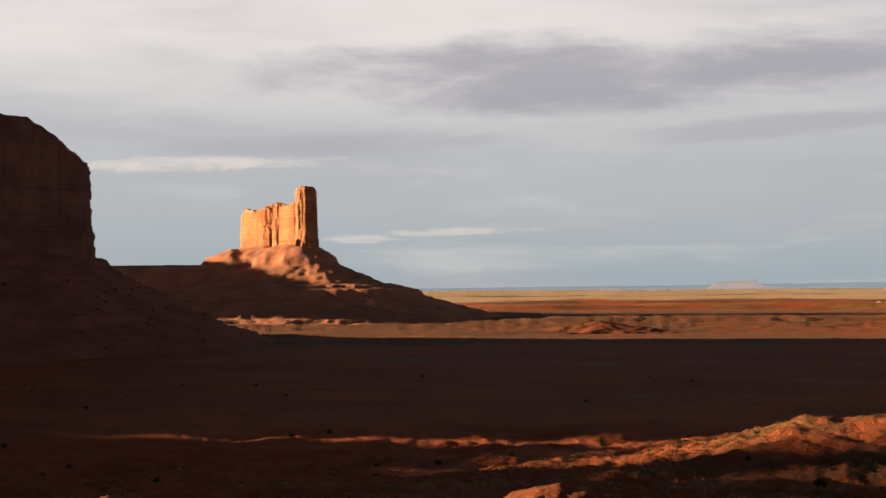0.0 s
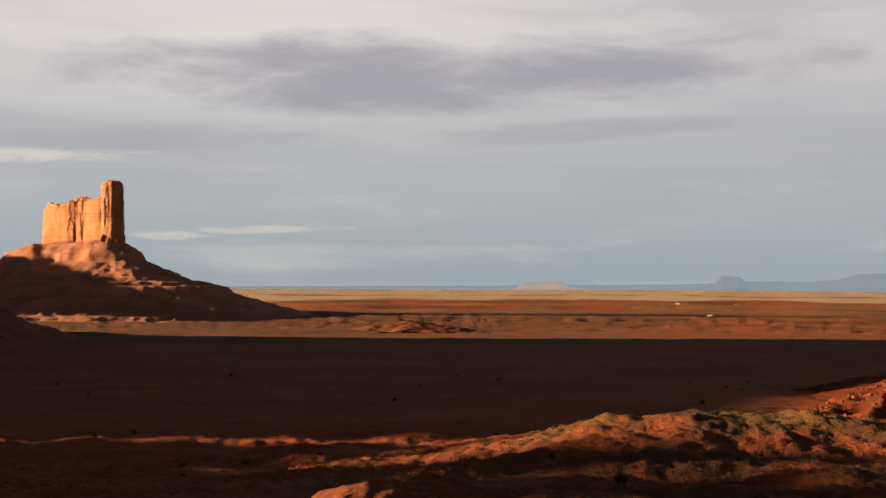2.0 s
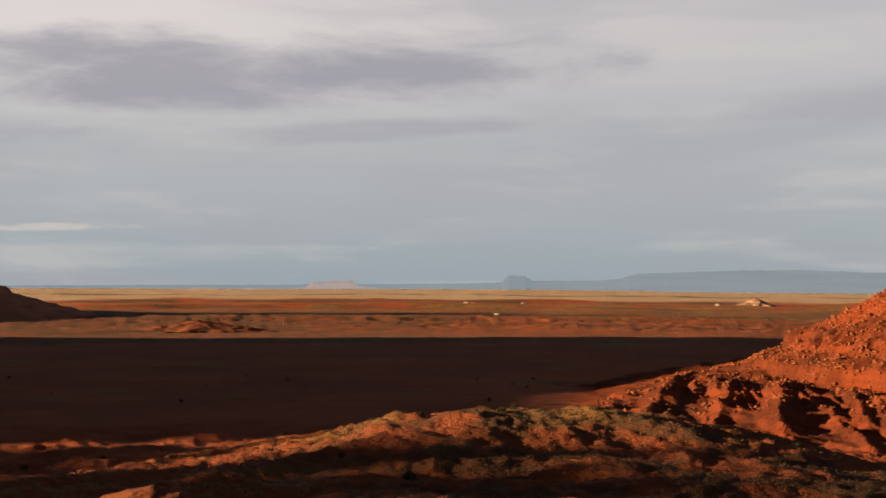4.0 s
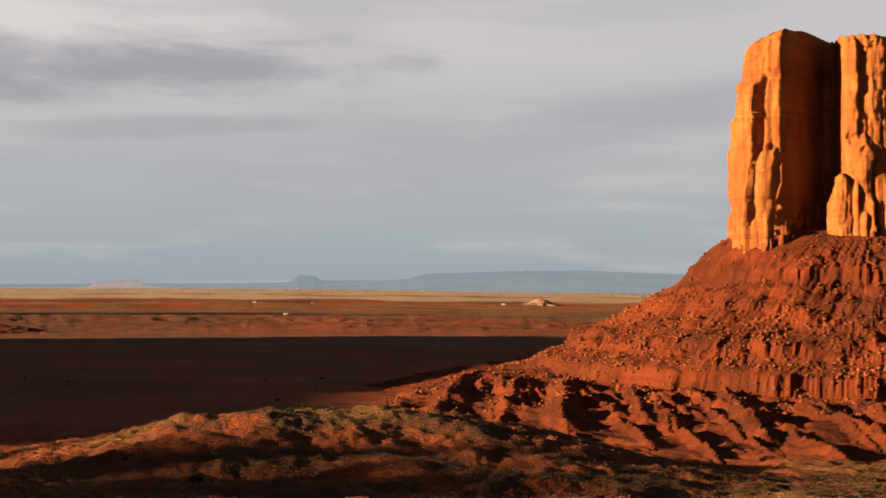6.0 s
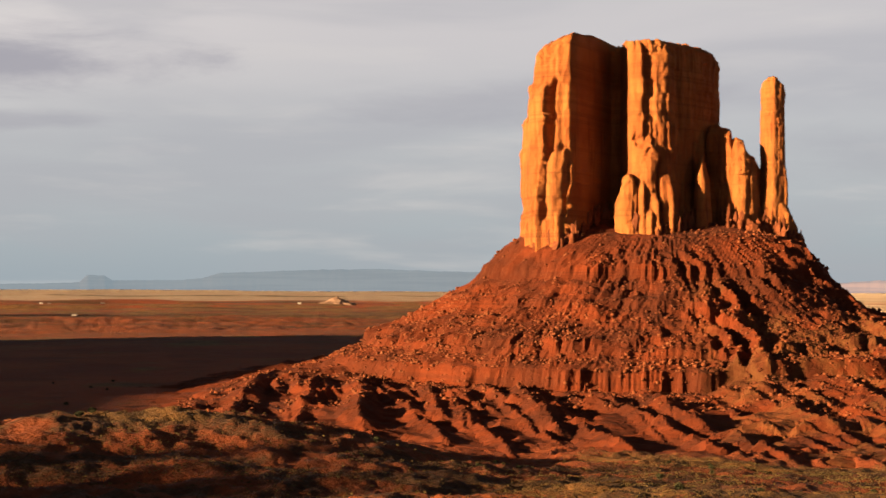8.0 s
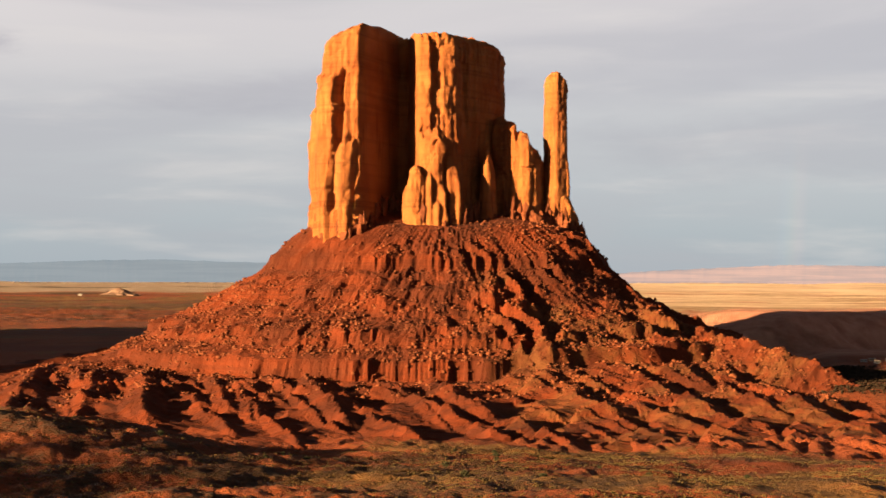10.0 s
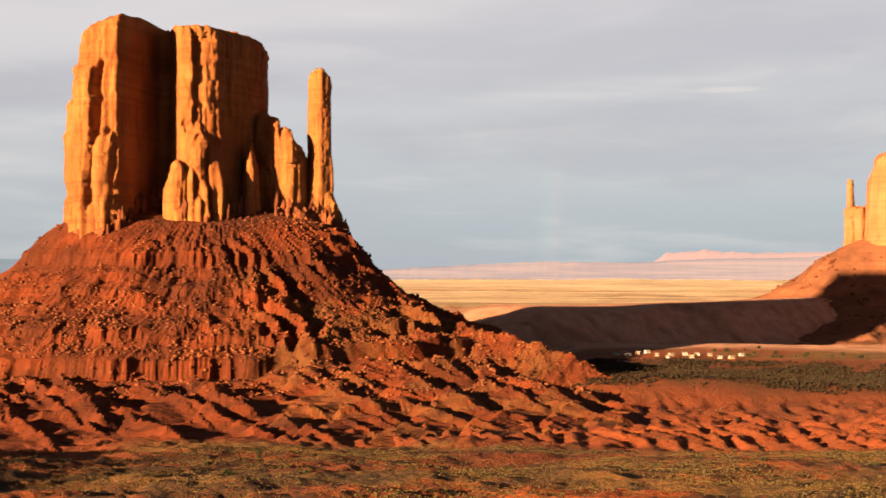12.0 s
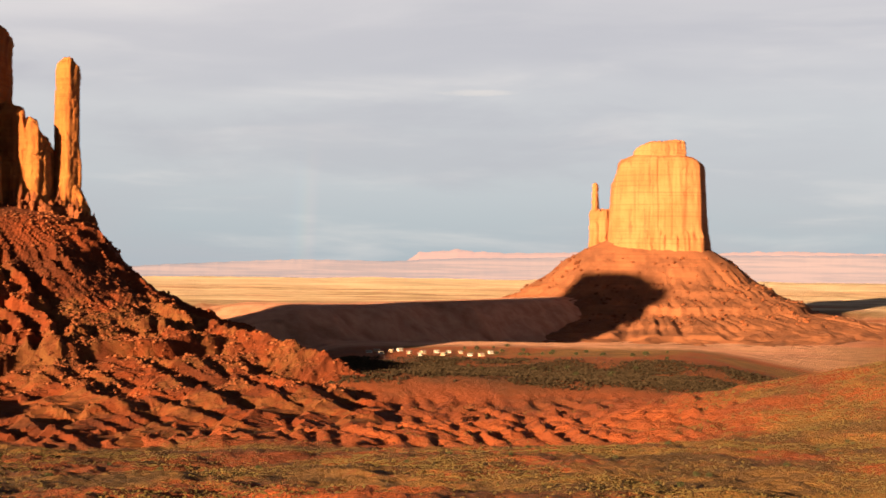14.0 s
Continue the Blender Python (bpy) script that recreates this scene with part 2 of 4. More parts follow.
M_FAR_BLUE = far_glow_material("far_blue_mesa", (0.0397, 0.0485, 0.0542), (0.0435, 0.0522, 0.0574), (0.00941, 0.00756, 0.0063))
M_FAR_PINK = far_glow_material("far_pink_slopes", (0.0743, 0.058, 0.0549), (0.0454, 0.0459, 0.0497), (0.0441, 0.029, 0.0208))
M_FAR_BLUFF = far_glow_material("far_grey_bluffs", (0.0689, 0.0571, 0.0538), (0.0487, 0.0479, 0.0504), (0.0189, 0.0113, 0.00819))
M_FAR_ROSE = far_glow_material("far_rose_cliffs", (0.0848, 0.0586, 0.0542), (0.0662, 0.0529, 0.0517), (0.0504, 0.0284, 0.0189))


# ---------------------------------------------------------------- noise and mesh helpers
def lattice(ix, iy, seed):
    h = (ix.astype(np.int64) * 374761393 + iy.astype(np.int64) * 668265263 + seed * 1442695041) & 0xFFFFFFFF
    h = ((h ^ (h >> 13)) * 1274126177) & 0xFFFFFFFF
    return (h ^ (h >> 16)) & 0xFFFFFFFF


def pn(x, y, seed=0):
    """Gradient noise, about -1 to 1."""
    x, y = np.broadcast_arrays(np.asarray(x, float), np.asarray(y, float))
    ix, iy = np.floor(x), np.floor(y)
    fx, fy = x - ix, y - iy
    u, v = fx * fx * fx * (fx * (fx * 6 - 15) + 10), fy * fy * fy * (fy * (fy * 6 - 15) + 10)

    def g(a, b):
        ang = lattice(ix + a, iy + b, seed) * (2 * math.pi / 4294967296.0)
        return np.cos(ang) * (fx - a) + np.sin(ang) * (fy - b)
    return 1.5 * ((g(0, 0) * (1 - u) + g(1, 0) * u) * (1 - v) + (g(0, 1) * (1 - u) + g(1, 1) * u) * v)


def fbm(x, y, octaves=4, seed=0, gain=0.5):
    out, amp = 0.0, 1.0
    for i in range(octaves):
        out = out + amp * pn(x * 2 ** i, y * 2 ** i, seed + i)
        amp *= gain
    return out


def ridged(x, y, octaves=3, seed=0):
    out, amp = 0.0, 1.0
    for i in range(octaves):
        out = out + amp * (1 - np.abs(pn(x * 2 ** i, y * 2 ** i, seed + i)) * 2)
        amp *= 0.5
    return out / 1.75


def cells(x, y, seed=0):
    """Blocky noise: one value to a jittered cell."""
    row = np.floor(y)
    xs = x + (lattice(row, row * 0, seed) / 4294967296.0)
    return lattice(np.floor(xs), row, seed + 7) / 2147483648.0 - 1


def smooth(x, a, b):
    t = np.clip((x - a) / (b - a), 0, 1)
    return t * t * (3 - 2 * t)


def grid_mesh(name, X, Y, Z, wrap=False, shade=True):
    """A mesh from a grid of points; wrap closes the first axis."""
    n, m = X.shape
    co = np.stack([X, Y, Z], -1).reshape(-1, 3).astype(np.float32)
    i = np.arange(n if wrap else n - 1)[:, None]
    j = np.arange(m - 1)[None, :]
    i2 = (i + 1) % n
    q = np.stack([i * m + j, i2 * m + j, i2 * m + j + 1, i * m + j + 1], -1).reshape(-1, 4)
    me = bpy.data.meshes.new(name)
    me.vertices.add(len(co))
    me.vertices.foreach_set("co", co.ravel())
    me.loops.add(q.size)
    me.loops.foreach_set("vertex_index", q.ravel().astype(np.int32))
    me.polygons.add(len(q))
    me.polygons.foreach_set("loop_start", np.arange(0, q.size, 4, dtype=np.int32))
    me.polygons.foreach_set("loop_total", np.full(len(q), 4, dtype=np.int32))
    me.update(calc_edges=True)
    me.polygons.foreach_set("use_smooth", np.full(len(q), shade))
    return me


def part(name, me, mat, parent=None, label=""):
    """Links a mesh, or a bmesh, as one object under a thing or a part."""
    if isinstance(me, bmesh.types.BMesh):
        data = bpy.data.meshes.new(name)
        me.to_mesh(data)
        me.free()
        me = data
    if not me.materials:
        me.materials.append(mat)
    ob = new(name, me)
    if parent is not None:
        ob.parent = parent
    return tagged(ob, label)


def at(azimuth, d, z=0.0):
    """The place at an azimuth (degrees clockwise from +y) and a distance from the overlook."""
    a = radians(azimuth)
    return Vector((d * math.sin(a), d * math.cos(a), z))


def thing(name, azimuth, d, label, category, group="", z=0.0):
    """An Empty at a thing's base, whose -y looks to the overlook."""
    e = new(name)
    e.matrix_world = Matrix.Translation(at(azimuth, d, z)) @ Matrix.Rotation(-radians(azimuth), 4, "Z")
    return tagged(e, label, category, group)


# ---------------------------------------------------------------- the lie of the land
PROFILE_D = [0, 5, 12, 30, 100, 200, 350, 500, 600, 690, 850, 1000, 1500, 2200, 3000, 3800, 4500, 4960]
PROFILE_Z = [78.3, 78.2, 73, 64, 52, 38, 21, 7, -3, -12, -15, -14, -6, -2, 3, 11, 21, 27]


def ground_z(x, y):
    d, a = np.hypot(x, y), np.degrees(np.arctan2(x, y))
    z = np.interp(d, PROFILE_D, PROFILE_Z)
    # the wash between the two buttes lies lower
    z = z - 18 * smooth(a, 16, 30) * smooth(d, 880, 1150) * (1 - smooth(d, 2200, 3300))
    # a grassy ridge in front of the valley, and the grassy rise at the other end
    z = z + 25 * np.exp(-((d - 610) / 95) ** 2) * smooth(a, -29, -10) * (1 - smooth(a, -5, 8))
    z = z + 45 * np.exp(-((d - 850) / np.where(d < 850, 190, 85)) ** 2) * smooth(a, 36, 56) + 5 * np.exp(-((d - 520) / 90) ** 2) * smooth(a, 26, 46)
    # a long bench runs from behind the near butte to the far one
    along, across = (x - 602) * 0.932 + (y - 1352) * 0.364, (y - 1352) * 0.932 - (x - 602) * 0.364
    across = across + 14 * fbm(x / 70, y / 70, 3, 15)
    bench = smooth(across, -75, 5) * (1 - smooth(across, 60, 420)) * smooth(along, -60, 160) * (1 - smooth(along, 900, 1200))
    z = z + bench * 52
    flat = smooth(a, 26, 29.5) * (1 - smooth(a, 43, 50)) * smooth(d, 900, 1000) * (1 - smooth(d, 1500, 1640)) * (1 - bench)
    z = z + (-4.5 - 0.055 * (x * 0.934 + y * 0.358 - 880) * (1 - smooth(d, 1150, 1260)) - z) * flat
    mask = smooth(d, 120, 330)
    near = 1 - smooth(d, 760, 1000)
    z = z + mask * near * (2.6 * fbm(x / 90, y / 90, 3, 11) + (2.0 - 1.4 * smooth(a, 2, 26)) * fbm(x / 34, y / 44, 4, 12, 0.5) + 1.9 * (ridged(a / 7.5 + 0.3 * fbm(x / 60, y / 60, 2, 20), d / 30, 3, 21) - 0.45) + 1.1 * (ridged(a / 3.0, d / 11, 2, 22) - 0.45) + (0.6 + 0.6 * (1 - smooth(a, 0, 20))) * fbm(x / 8, y / 8, 3, 31, 0.55))
    # low shale ridges to one side of the near butte
    shale = smooth(a, 13, 19) * (1 - smooth(a, 43, 48)) * smooth(d, 660, 740) * (1 - smooth(d, 900, 965))
    w = (a - 33) * 0.01745 * d
    u = (0.97 * w + 0.25 * d) / 14.5 + 0.9 * fbm(x / 60, y / 60, 4, 40)
    g = u - np.floor(u)
    tall = 0.65 + 1.0 * pn(np.floor(u) * 7.31, d / 40, 41) + 0.4 * fbm(x / 14, y / 14, 3, 42)
    z = z + shale * 5.4 * np.clip(tall, 0.1, 1.2) * (np.minimum(g / 0.6, (1 - g) / 0.4) - 0.4)
    # gullied strips further out
    mid = smooth(d, 700, 1000)
    z = z + mid * (1 - smooth(d, 2000, 2300)) * (1.3 * fbm(x / 160, y / 160, 4, 51) + 0.25 * fbm(x / 14, y / 14, 2, 52))
    strip = smooth(d, 2050, 2250) * (1 - smooth(d, 2700, 3000))
    z = z + strip * (4 * (ridged(x / 110, y / 60, 4, 61) - 0.5) + 4.5 * (ridged(a / 1.1, d / 42, 3, 62) - 0.5))
    # low scarps that look to the overlook
    for edge, rise, a0, a1, seed in ((3300, 8, -33, -2, 63), (2520, 5, -30, 2, 64), (3750, 6, -30, -3, 65), (2080, 3, -40, 0, 66)):
        w = d + 110 * fbm(a / 22, a * 0, 4, seed)
        z = z + rise * smooth(w, edge, edge + 22) * (1 - smooth(w, edge + 60, edge + 420)) * smooth(a, a0, a0 + 6) * (1 - smooth(a, a1 - 8, a1))
    far = smooth(d, 2900, 3400) * (1 - smooth(d, 4700, 4900))
    z = z + (7 + 8 * (1 - smooth(a, -12, 6))) * smooth(d, 3700, 4960)
    return z + far * 4.0 * fbm(x / 260, y / 110, 4, 71)


def ground():
    fine = np.arange(-51, 54.01, 0.138)
    rest = np.linspace(54.01, 309, 66)[1:-1]
    az_list = np.radians(np.concatenate([fine, rest]))
    rr = np.concatenate([[0.01, 1, 3, 5, 8, 12, 20, 30, 60, 100, 150, 200, 250], np.geomspace(300, 4960, 410)])
    A, R = np.meshgrid(az_list, rr, indexing="ij")
    X, Y = R * np.sin(A) + 0.6 * (R < 4), R * np.cos(A) - 0.4 * (R < 4)
    Z = ground_z(X, Y)
    me = grid_mesh("ground", X[::-1], Y[::-1], Z[::-1], wrap=True)
    x, y = X[::-1].ravel(), Y[::-1].ravel()
    d, a = np.hypot(x, y), np.degrees(np.arctan2(x, y))
    grass = 0.40 - 0.36 * (1 - smooth(a, -8, 16)) * (1 - smooth(d, 700, 1000)) + 0.5 * fbm(x / 120, y / 120, 4, 81) - 0.2 * smooth(-a, -5, 10) * smooth(d, 640, 760) * (1 - smooth(d, 1500, 1900))
    grass += 0.24 * smooth(a, 5, 40) * (1 - smooth(d, 700, 900)) + 0.75 * np.exp(-((d - 590) / 42) ** 2) * smooth(a, -30, -18) * (1 - smooth(a, -6, 2)) + 0.35 * np.exp(-((d - 480 - 2 * (a + 30)) / 10) ** 2) * (1 - smooth(a, -22, -10))
    grass -= 0.8 * smooth(a, 13, 19) * (1 - smooth(a, 42, 47)) * smooth(d, 660, 740) * (1 - smooth(d, 960, 1080))
    grass -= 0.5 * smooth(a, 22, 27) * (1 - smooth(a, 38, 42)) * smooth(d, 1560, 1700) * (1 - smooth(d, 2200, 2500))
    grass -= 0.6 * smooth(a, 25, 28) * (1 - smooth(a, 46, 50)) * smooth(d, 950, 1040) * (1 - smooth(d, 1225, 1255))
    grass -= 0.35 * smooth(d, 1950, 2150) * (1 - smooth(d, 2500, 2700))
    grass += (0.06 + 0.3 * smooth(a, -22, 0)) * smooth(d, 2600, 2800) * (1 - smooth(d, 3500, 3800)) + 0.35 * smooth(a, 28, 34) * smooth(d, 1250, 1400) * (1 - smooth(d, 1750, 1900))
    streaky = fbm(a / 7, d / 120, 4, 91)
    # where the far plain is cream and haze is painted in
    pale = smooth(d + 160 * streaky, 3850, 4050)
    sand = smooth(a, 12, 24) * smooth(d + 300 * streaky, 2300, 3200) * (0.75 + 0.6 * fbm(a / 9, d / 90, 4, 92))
    # the bench that gets the haze-lightened soil
    rose = smooth(a, 18, 26) * (1 - smooth(a, 46, 54)) * smooth(d, 1380, 1460) * (1 - smooth(d, 2300, 2700))
    brush = smooth(fbm(a / 6, d / 70, 5, 95, 0.65), -0.1, 0.35) * smooth(d, 1900, 2300) * (1 - 0.75 * smooth(d, 3850, 4100)) * (0.5 - 0.4 * smooth(a, 8, 22))
    brush += (0.65 + 0.5 * smooth(fbm(a / 0.9, d / 40, 4, 99, 0.6), -0.1, 0.25)) * (1 - 0.55 * smooth(a, -24, -8)) * smooth(d, 1700, 1850) * (1 - smooth(d, 3000, 3300)) * (1 - smooth(a, 8, 20))
    # thin dark lines of brush along the low scarps of the plain
    for edge, wide, seed in ((3780, 60, 111), (2790, 45, 112), (4330, 30, 113), (3300, 25, 114)):
        brush += np.exp(-((d - edge - 70 * fbm(a / 9, a * 0, 3, seed)) / wide) ** 2) * smooth(fbm(a / 5, a * 0, 3, seed + 5), -0.35, 0.0) * (1 - 0.7 * smooth(a, 10, 24))
    # wash floor: some brush, and darkening painted in for its shade
    brush += 0.95 * smooth(a, 25, 28) * (1 - smooth(a, 46, 50)) * smooth(d, 930, 980) * (1 - smooth(d, 1225, 1265)) * (0.65 + 0.5 * fbm(x / 60, y / 60, 4, 116))
    brush += 0.35 * smooth(fbm(a / 5, d / 45, 4, 96, 0.6), 0.2, 0.6) * smooth(d, 750, 950) * (1 - smooth(d, 1800, 2000))
    brush += 0.75 * smooth(fbm(x / 60, y / 60, 4, 98, 0.65), 0.02, 0.3) * smooth(a, 6, 16) * (1 - smooth(d, 660, 760))
    # near ground darkened in patches to imitate shade, over low scrub
    brush += (0.3 + 0.7 * smooth(fbm(a / 6, d / 40, 4, 97, 0.6), -0.15, 0.25)) * smooth(a, -26, -12) * (1 - smooth(a, 14, 26)) * (1 - smooth(d, 560, 720))
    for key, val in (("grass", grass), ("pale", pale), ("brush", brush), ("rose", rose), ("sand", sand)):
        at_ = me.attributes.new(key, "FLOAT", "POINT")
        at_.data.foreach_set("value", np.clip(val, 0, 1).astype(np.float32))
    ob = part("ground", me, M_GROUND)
    return tagged(ob, "red desert floor with dry grass and low sage", "ground", kind="structure")


ground()


# ---------------------------------------------------------------- butte builders
def polygon_radius(points, centre, n):
    """The distance from the centre to a star-shaped outline, at n even angles."""
    th = np.arange(n) * 2 * math.pi / n
    dx, dy = np.cos(th), np.sin(th)
    r = np.zeros(n)
    pts = [(px - centre[0], py - centre[1]) for px, py in points]
    for (ax, ay), (bx, by) in zip(pts, pts[1:] + pts[:1]):
        ex, ey = bx - ax, by - ay
        den = dx * ey - dy * ex
        den = np.where(np.abs(den) < 1e-9, 1e-9, den)
        t = (ax * ey - ay * ex) / den
        s = (ax * dy - ay * dx) / den
        ok = (t > 0) & (s >= -1e-6) & (s <= 1 + 1e-6)
        r = np.where(ok, np.maximum(r, t), r)
    return th, r


def tower(name, points, z0, top, seed, parent, mat=None, step=1.1, taper=0.05, flute=2.2, block=1.6, foot=7.0, foot_h=0.16, crown=0.06, sink=14.0, label="", gouge=None, smooth_r=2.0, centre=None, groove=0.0):
    """A sheer sandstone wall on a star-shaped plan. top(x, y) gives its height."""
    cx, cy = sum(p[0] for p in points) / len(points), sum(p[1] for p in points) / len(points)
    cx, cy = centre or (cx, cy)
    per = sum(math.dist(p, q) for p, q in zip(points, points[1:] + points[:1]))
    n = max(24, int(per / step))
    th, r0 = polygon_radius(points, (cx, cy), n)
    k = max(1, int(smooth_r / step))
    for _ in range(2):
        r0 = sum(np.roll(r0, i) for i in range(-k, k + 1)) / (2 * k + 1)
    arc = np.cumsum(np.hypot(np.diff(np.append(r0, r0[0])), r0 * 2 * math.pi / n))
    arc = np.minimum(arc, 1e9)
    zt = top(cx + r0 * np.cos(th), cy + r0 * np.sin(th))
    hmax = float(np.max(zt) - z0)
    m = max(10, int(hmax / (step * 0.95)))
    s = np.linspace(0, 1, m)
    S, A = np.meshgrid(s, arc, indexing="xy")
    H = (zt[:, None] - z0) * S
    # seams meet by cross-fading the noise over the join
    total = arc[-1]
    fade = smooth(A, total * 0.93, total)

    def ring(fn):
        return fn(A) * (1 - fade) + fn(A - total) * fade
    def wob(A):
        return flute * (1.0 * pn(A / 21, H / 300 + 3, seed) + 0.55 * (0.5 - np.abs(pn(A / 11, H / 200, seed + 1)) * 2) + 0.25 * pn(A / 3.1, H / 30, seed + 2))

    def slab(A):
        # great slabs that have parted along joints, and smaller ones on them
        a1 = A + 3.0 * pn(A / 30, H / 60, seed + 12)
        h1 = H + 9.0 * pn(A / 14, H / 50, seed + 13)
        big = cells(h1 / 52, a1 / 13, seed + 3)
        mid = cells(h1 / 21 + 0.3, a1 / 5.5, seed + 4)
        small = cells(h1 / 7, a1 / 2.7, seed + 14)
        return block * (1.15 * big + 0.4 * mid + 0.05 * small) + 0.3 * pn(A / 2.6, H / 4.2, seed + 5) + block * (0.75 * fbm(A / 6.5, H / 17, 3, seed + 17, 0.55) + 0.5 * np.minimum(0, fbm(A / 3.2, H / 8, 2, seed + 18)))

    def stub(A):
        # broken columns that lean against the foot of the wall
        out = 0.0
        for width, reach, rise, q in ((6.5, 1.0, 1.0, 20), (3.6, 0.55, 0.7, 22)):
            col = np.floor(A / width)
            tall = (lattice(col, col * 0, seed + q) / 4294967296.0) ** 1.6 * foot_h * hmax * 1.5 * rise
            jut = foot * reach * (0.25 + lattice(col, col * 0 + 5, seed + q + 1) / 4294967296.0)
            f = np.abs(A / width - col - 0.5) * 2
            out = np.maximum(out, jut * (1 - 0.5 * f ** 3) * (1 - smooth(H, tall * 0.7, tall + 1.5)))
        return out
    beds = cells(H * 0 + 0.5, H / 2.3, seed + 6) * 0.5 + cells(H * 0 + 0.5, H / 6.0, seed + 15)
    R = r0[:, None] * (1 - taper * S) + ring(wob) + ring(slab) + 0.45 * block * beds * (0.05 + 1.5 * smooth(S, 0.86, 0.93) + 0.7 * (1 - smooth(S, 0.08, 0.2)))
    if groove:
        R -= groove * ring(lambda A: smooth(pn(A / 7.5 + 0.4 * pn(A / 20, H / 90, seed + 31), H / 500, seed + 30), 0.22, 0.5)) * smooth(S, 0.05, 0.2)
    R += ring(stub) + 0.08 * foot * (1 - smooth(S, 0.0, foot_h * 0.8))
    if gouge is not None:
        R += gouge(th[:, None], S, cx + r0[:, None] * np.cos(th)[:, None])
    soft_edge = min(3.2, 0.22 * float(np.mean(r0)))
    R = np.maximum(R - soft_edge * (smooth(S, 1 - crown, 1.0) + np.clip((S - (1 - crown * 0.35)) / (crown * 0.35), 0, 1) ** 2), 0.6)
    X, Y = cx + R * np.cos(th)[:, None], cy + R * np.sin(th)[:, None]
    Z = z0 + H + smooth(S, 0.85, 1) * ring(lambda A: 1.3 * pn(A / 6, A * 0, seed + 10) + 1.0 * cells(A * 0 + 0.5, A / 5, seed + 16) * block / 1.6)
    # the cap closes inwards
    xs, ys, zs = [X], [Y], [Z]
    for f in (0.93, 0.8, 0.6, 0.35, 0.12, 0.0):
        x, y = cx + (X[:, -1:] - cx) * f, cy + (Y[:, -1:] - cy) * f
        xs.append(x)
        ys.append(y)
        zs.append(top(x, y) + (Z[:, -1:] - zt[:, None]) * f + (1 - f) * 1.0 + 1.2 * pn(x / 9, y / 9, seed + 11) * (f < 0.9) * (f > 0))
    zs[-1] = np.full_like(zs[-1], float(np.mean(zs[-1])))
    X, Y, Z = (np.concatenate(v, axis=1) for v in (xs, ys, zs))
    X, Y, Z = (np.concatenate([v[:, :1], v], axis=1) for v in (X, Y, Z))
    Z[:, 0] -= sink
    return part(name, grid_mesh(name, X, Y, Z, wrap=True), mat or M_TOWER, parent, label)


def skirt_height(x, y, foot, prof, seed, gully=5.0, wob=7.0, warp=None, turn=0.0, rough=1.0):
    """Talus height round an elliptic foot (cx, cy, left, right, front, back)."""
    cx, cy, le, ri, fr, ba = foot
    dx, dy = x - cx, y - cy
    dx, dy = dx * math.cos(turn) + dy * math.sin(turn), dy * math.cos(turn) - dx * math.sin(turn)
    rho = np.hypot(dx, dy) + 1e-6
    ex = np.where(dx < 0, le, ri)
    ey = np.where(dy < 0, fr, ba)
    re = 1 / (np.abs(dx / rho / ex) ** 3.2 + np.abs(dy / rho / ey) ** 3.2 + 1e-12) ** (1 / 3.2)
    d = rho - re
    ang = np.arctan2(dy, dx)
    s = ang * 130.0
    grow = smooth(d, -4, 32)
    spurs = ridged(s / 55 + 0.3 * fbm(x / 60, y / 60, 2, seed + 4), d / 420, 3, seed) - 0.45
    dd = d + wob * fbm(x / 40, y / 40, 3, seed + 1) * grow - gully * 1.7 * spurs * grow
    if warp is not None:
        dd = dd + warp(x, y, d, s)
    z = np.interp(dd, prof[0], prof[1])
    z = z + rough * grow * (1.5 * fbm(x / 18, y / 18, 3, seed + 2) + 3.2 * (ridged(s / 17 + 0.5 * fbm(x / 40, y / 40, 2, seed + 7), d / 170, 3, seed + 6) - 0.5) * smooth(d, 20, 110) + 0.9 * (ridged(x / 10, y / 10, 2, seed + 8) - 0.5) + 1.3 * np.maximum(0, fbm(x / 5.5, y / 5.5, 2, seed + 3)))
    return z, dd, ang


def skirt(name, parent, foot, prof, seed, box, step, back_step, shaper=None, mat=None, label="", gully=5.0, wob=7.0, warp=None, turn=0.0, rough=1.0):
    """The sloping apron of rubble and shale under a tower, dense on the side of the overlook."""
    x0, x1, y0, y1 = box
    ymid = foot[1]
    xs = np.arange(x0, x1 + step, step)
    ys = np.concatenate([np.arange(y0, ymid, step), np.arange(ymid, y1 + back_step, back_step)])
    X, Y = np.meshgrid(xs, ys, indexing="ij")

    def height(x, y):
        z, d, ang = skirt_height(x, y, foot, prof, seed, gully, wob, warp, turn, rough)
        return shaper(x, y, z, d, ang) if shaper is not None else z
    Z = height(X, Y)
    return part(name, grid_mesh(name, X, Y, Z, shade=step > 3), mat or M_TALUS, parent, label), height


def rock_mesh(seed, flat=0.75):
    """A broken block of about 20 faces, one metre across."""
    rng = random.Random(seed)
    bm = bmesh.new()
    bmesh.ops.create_icosphere(bm, subdivisions=1, radius=0.55)
    axes = [Vector((rng.gauss(0, 1), rng.gauss(0, 1), rng.gauss(0, 1))).normalized() for _ in range(6)]
    for v in bm.verts:
        for a in axes:
            over = v.co.dot(a) - 0.33
            if over > 0:
                v.co -= a * over * 0.9
        v.co *= rng.uniform(0.85, 1.15)
        v.co.z *= flat
    bmesh.ops.dissolve_limit(bm, angle_limit=0.12, verts=bm.verts, edges=bm.edges)
    me = bpy.data.meshes.new("boulder")
    bm.to_mesh(me)
    bm.free()
    return me


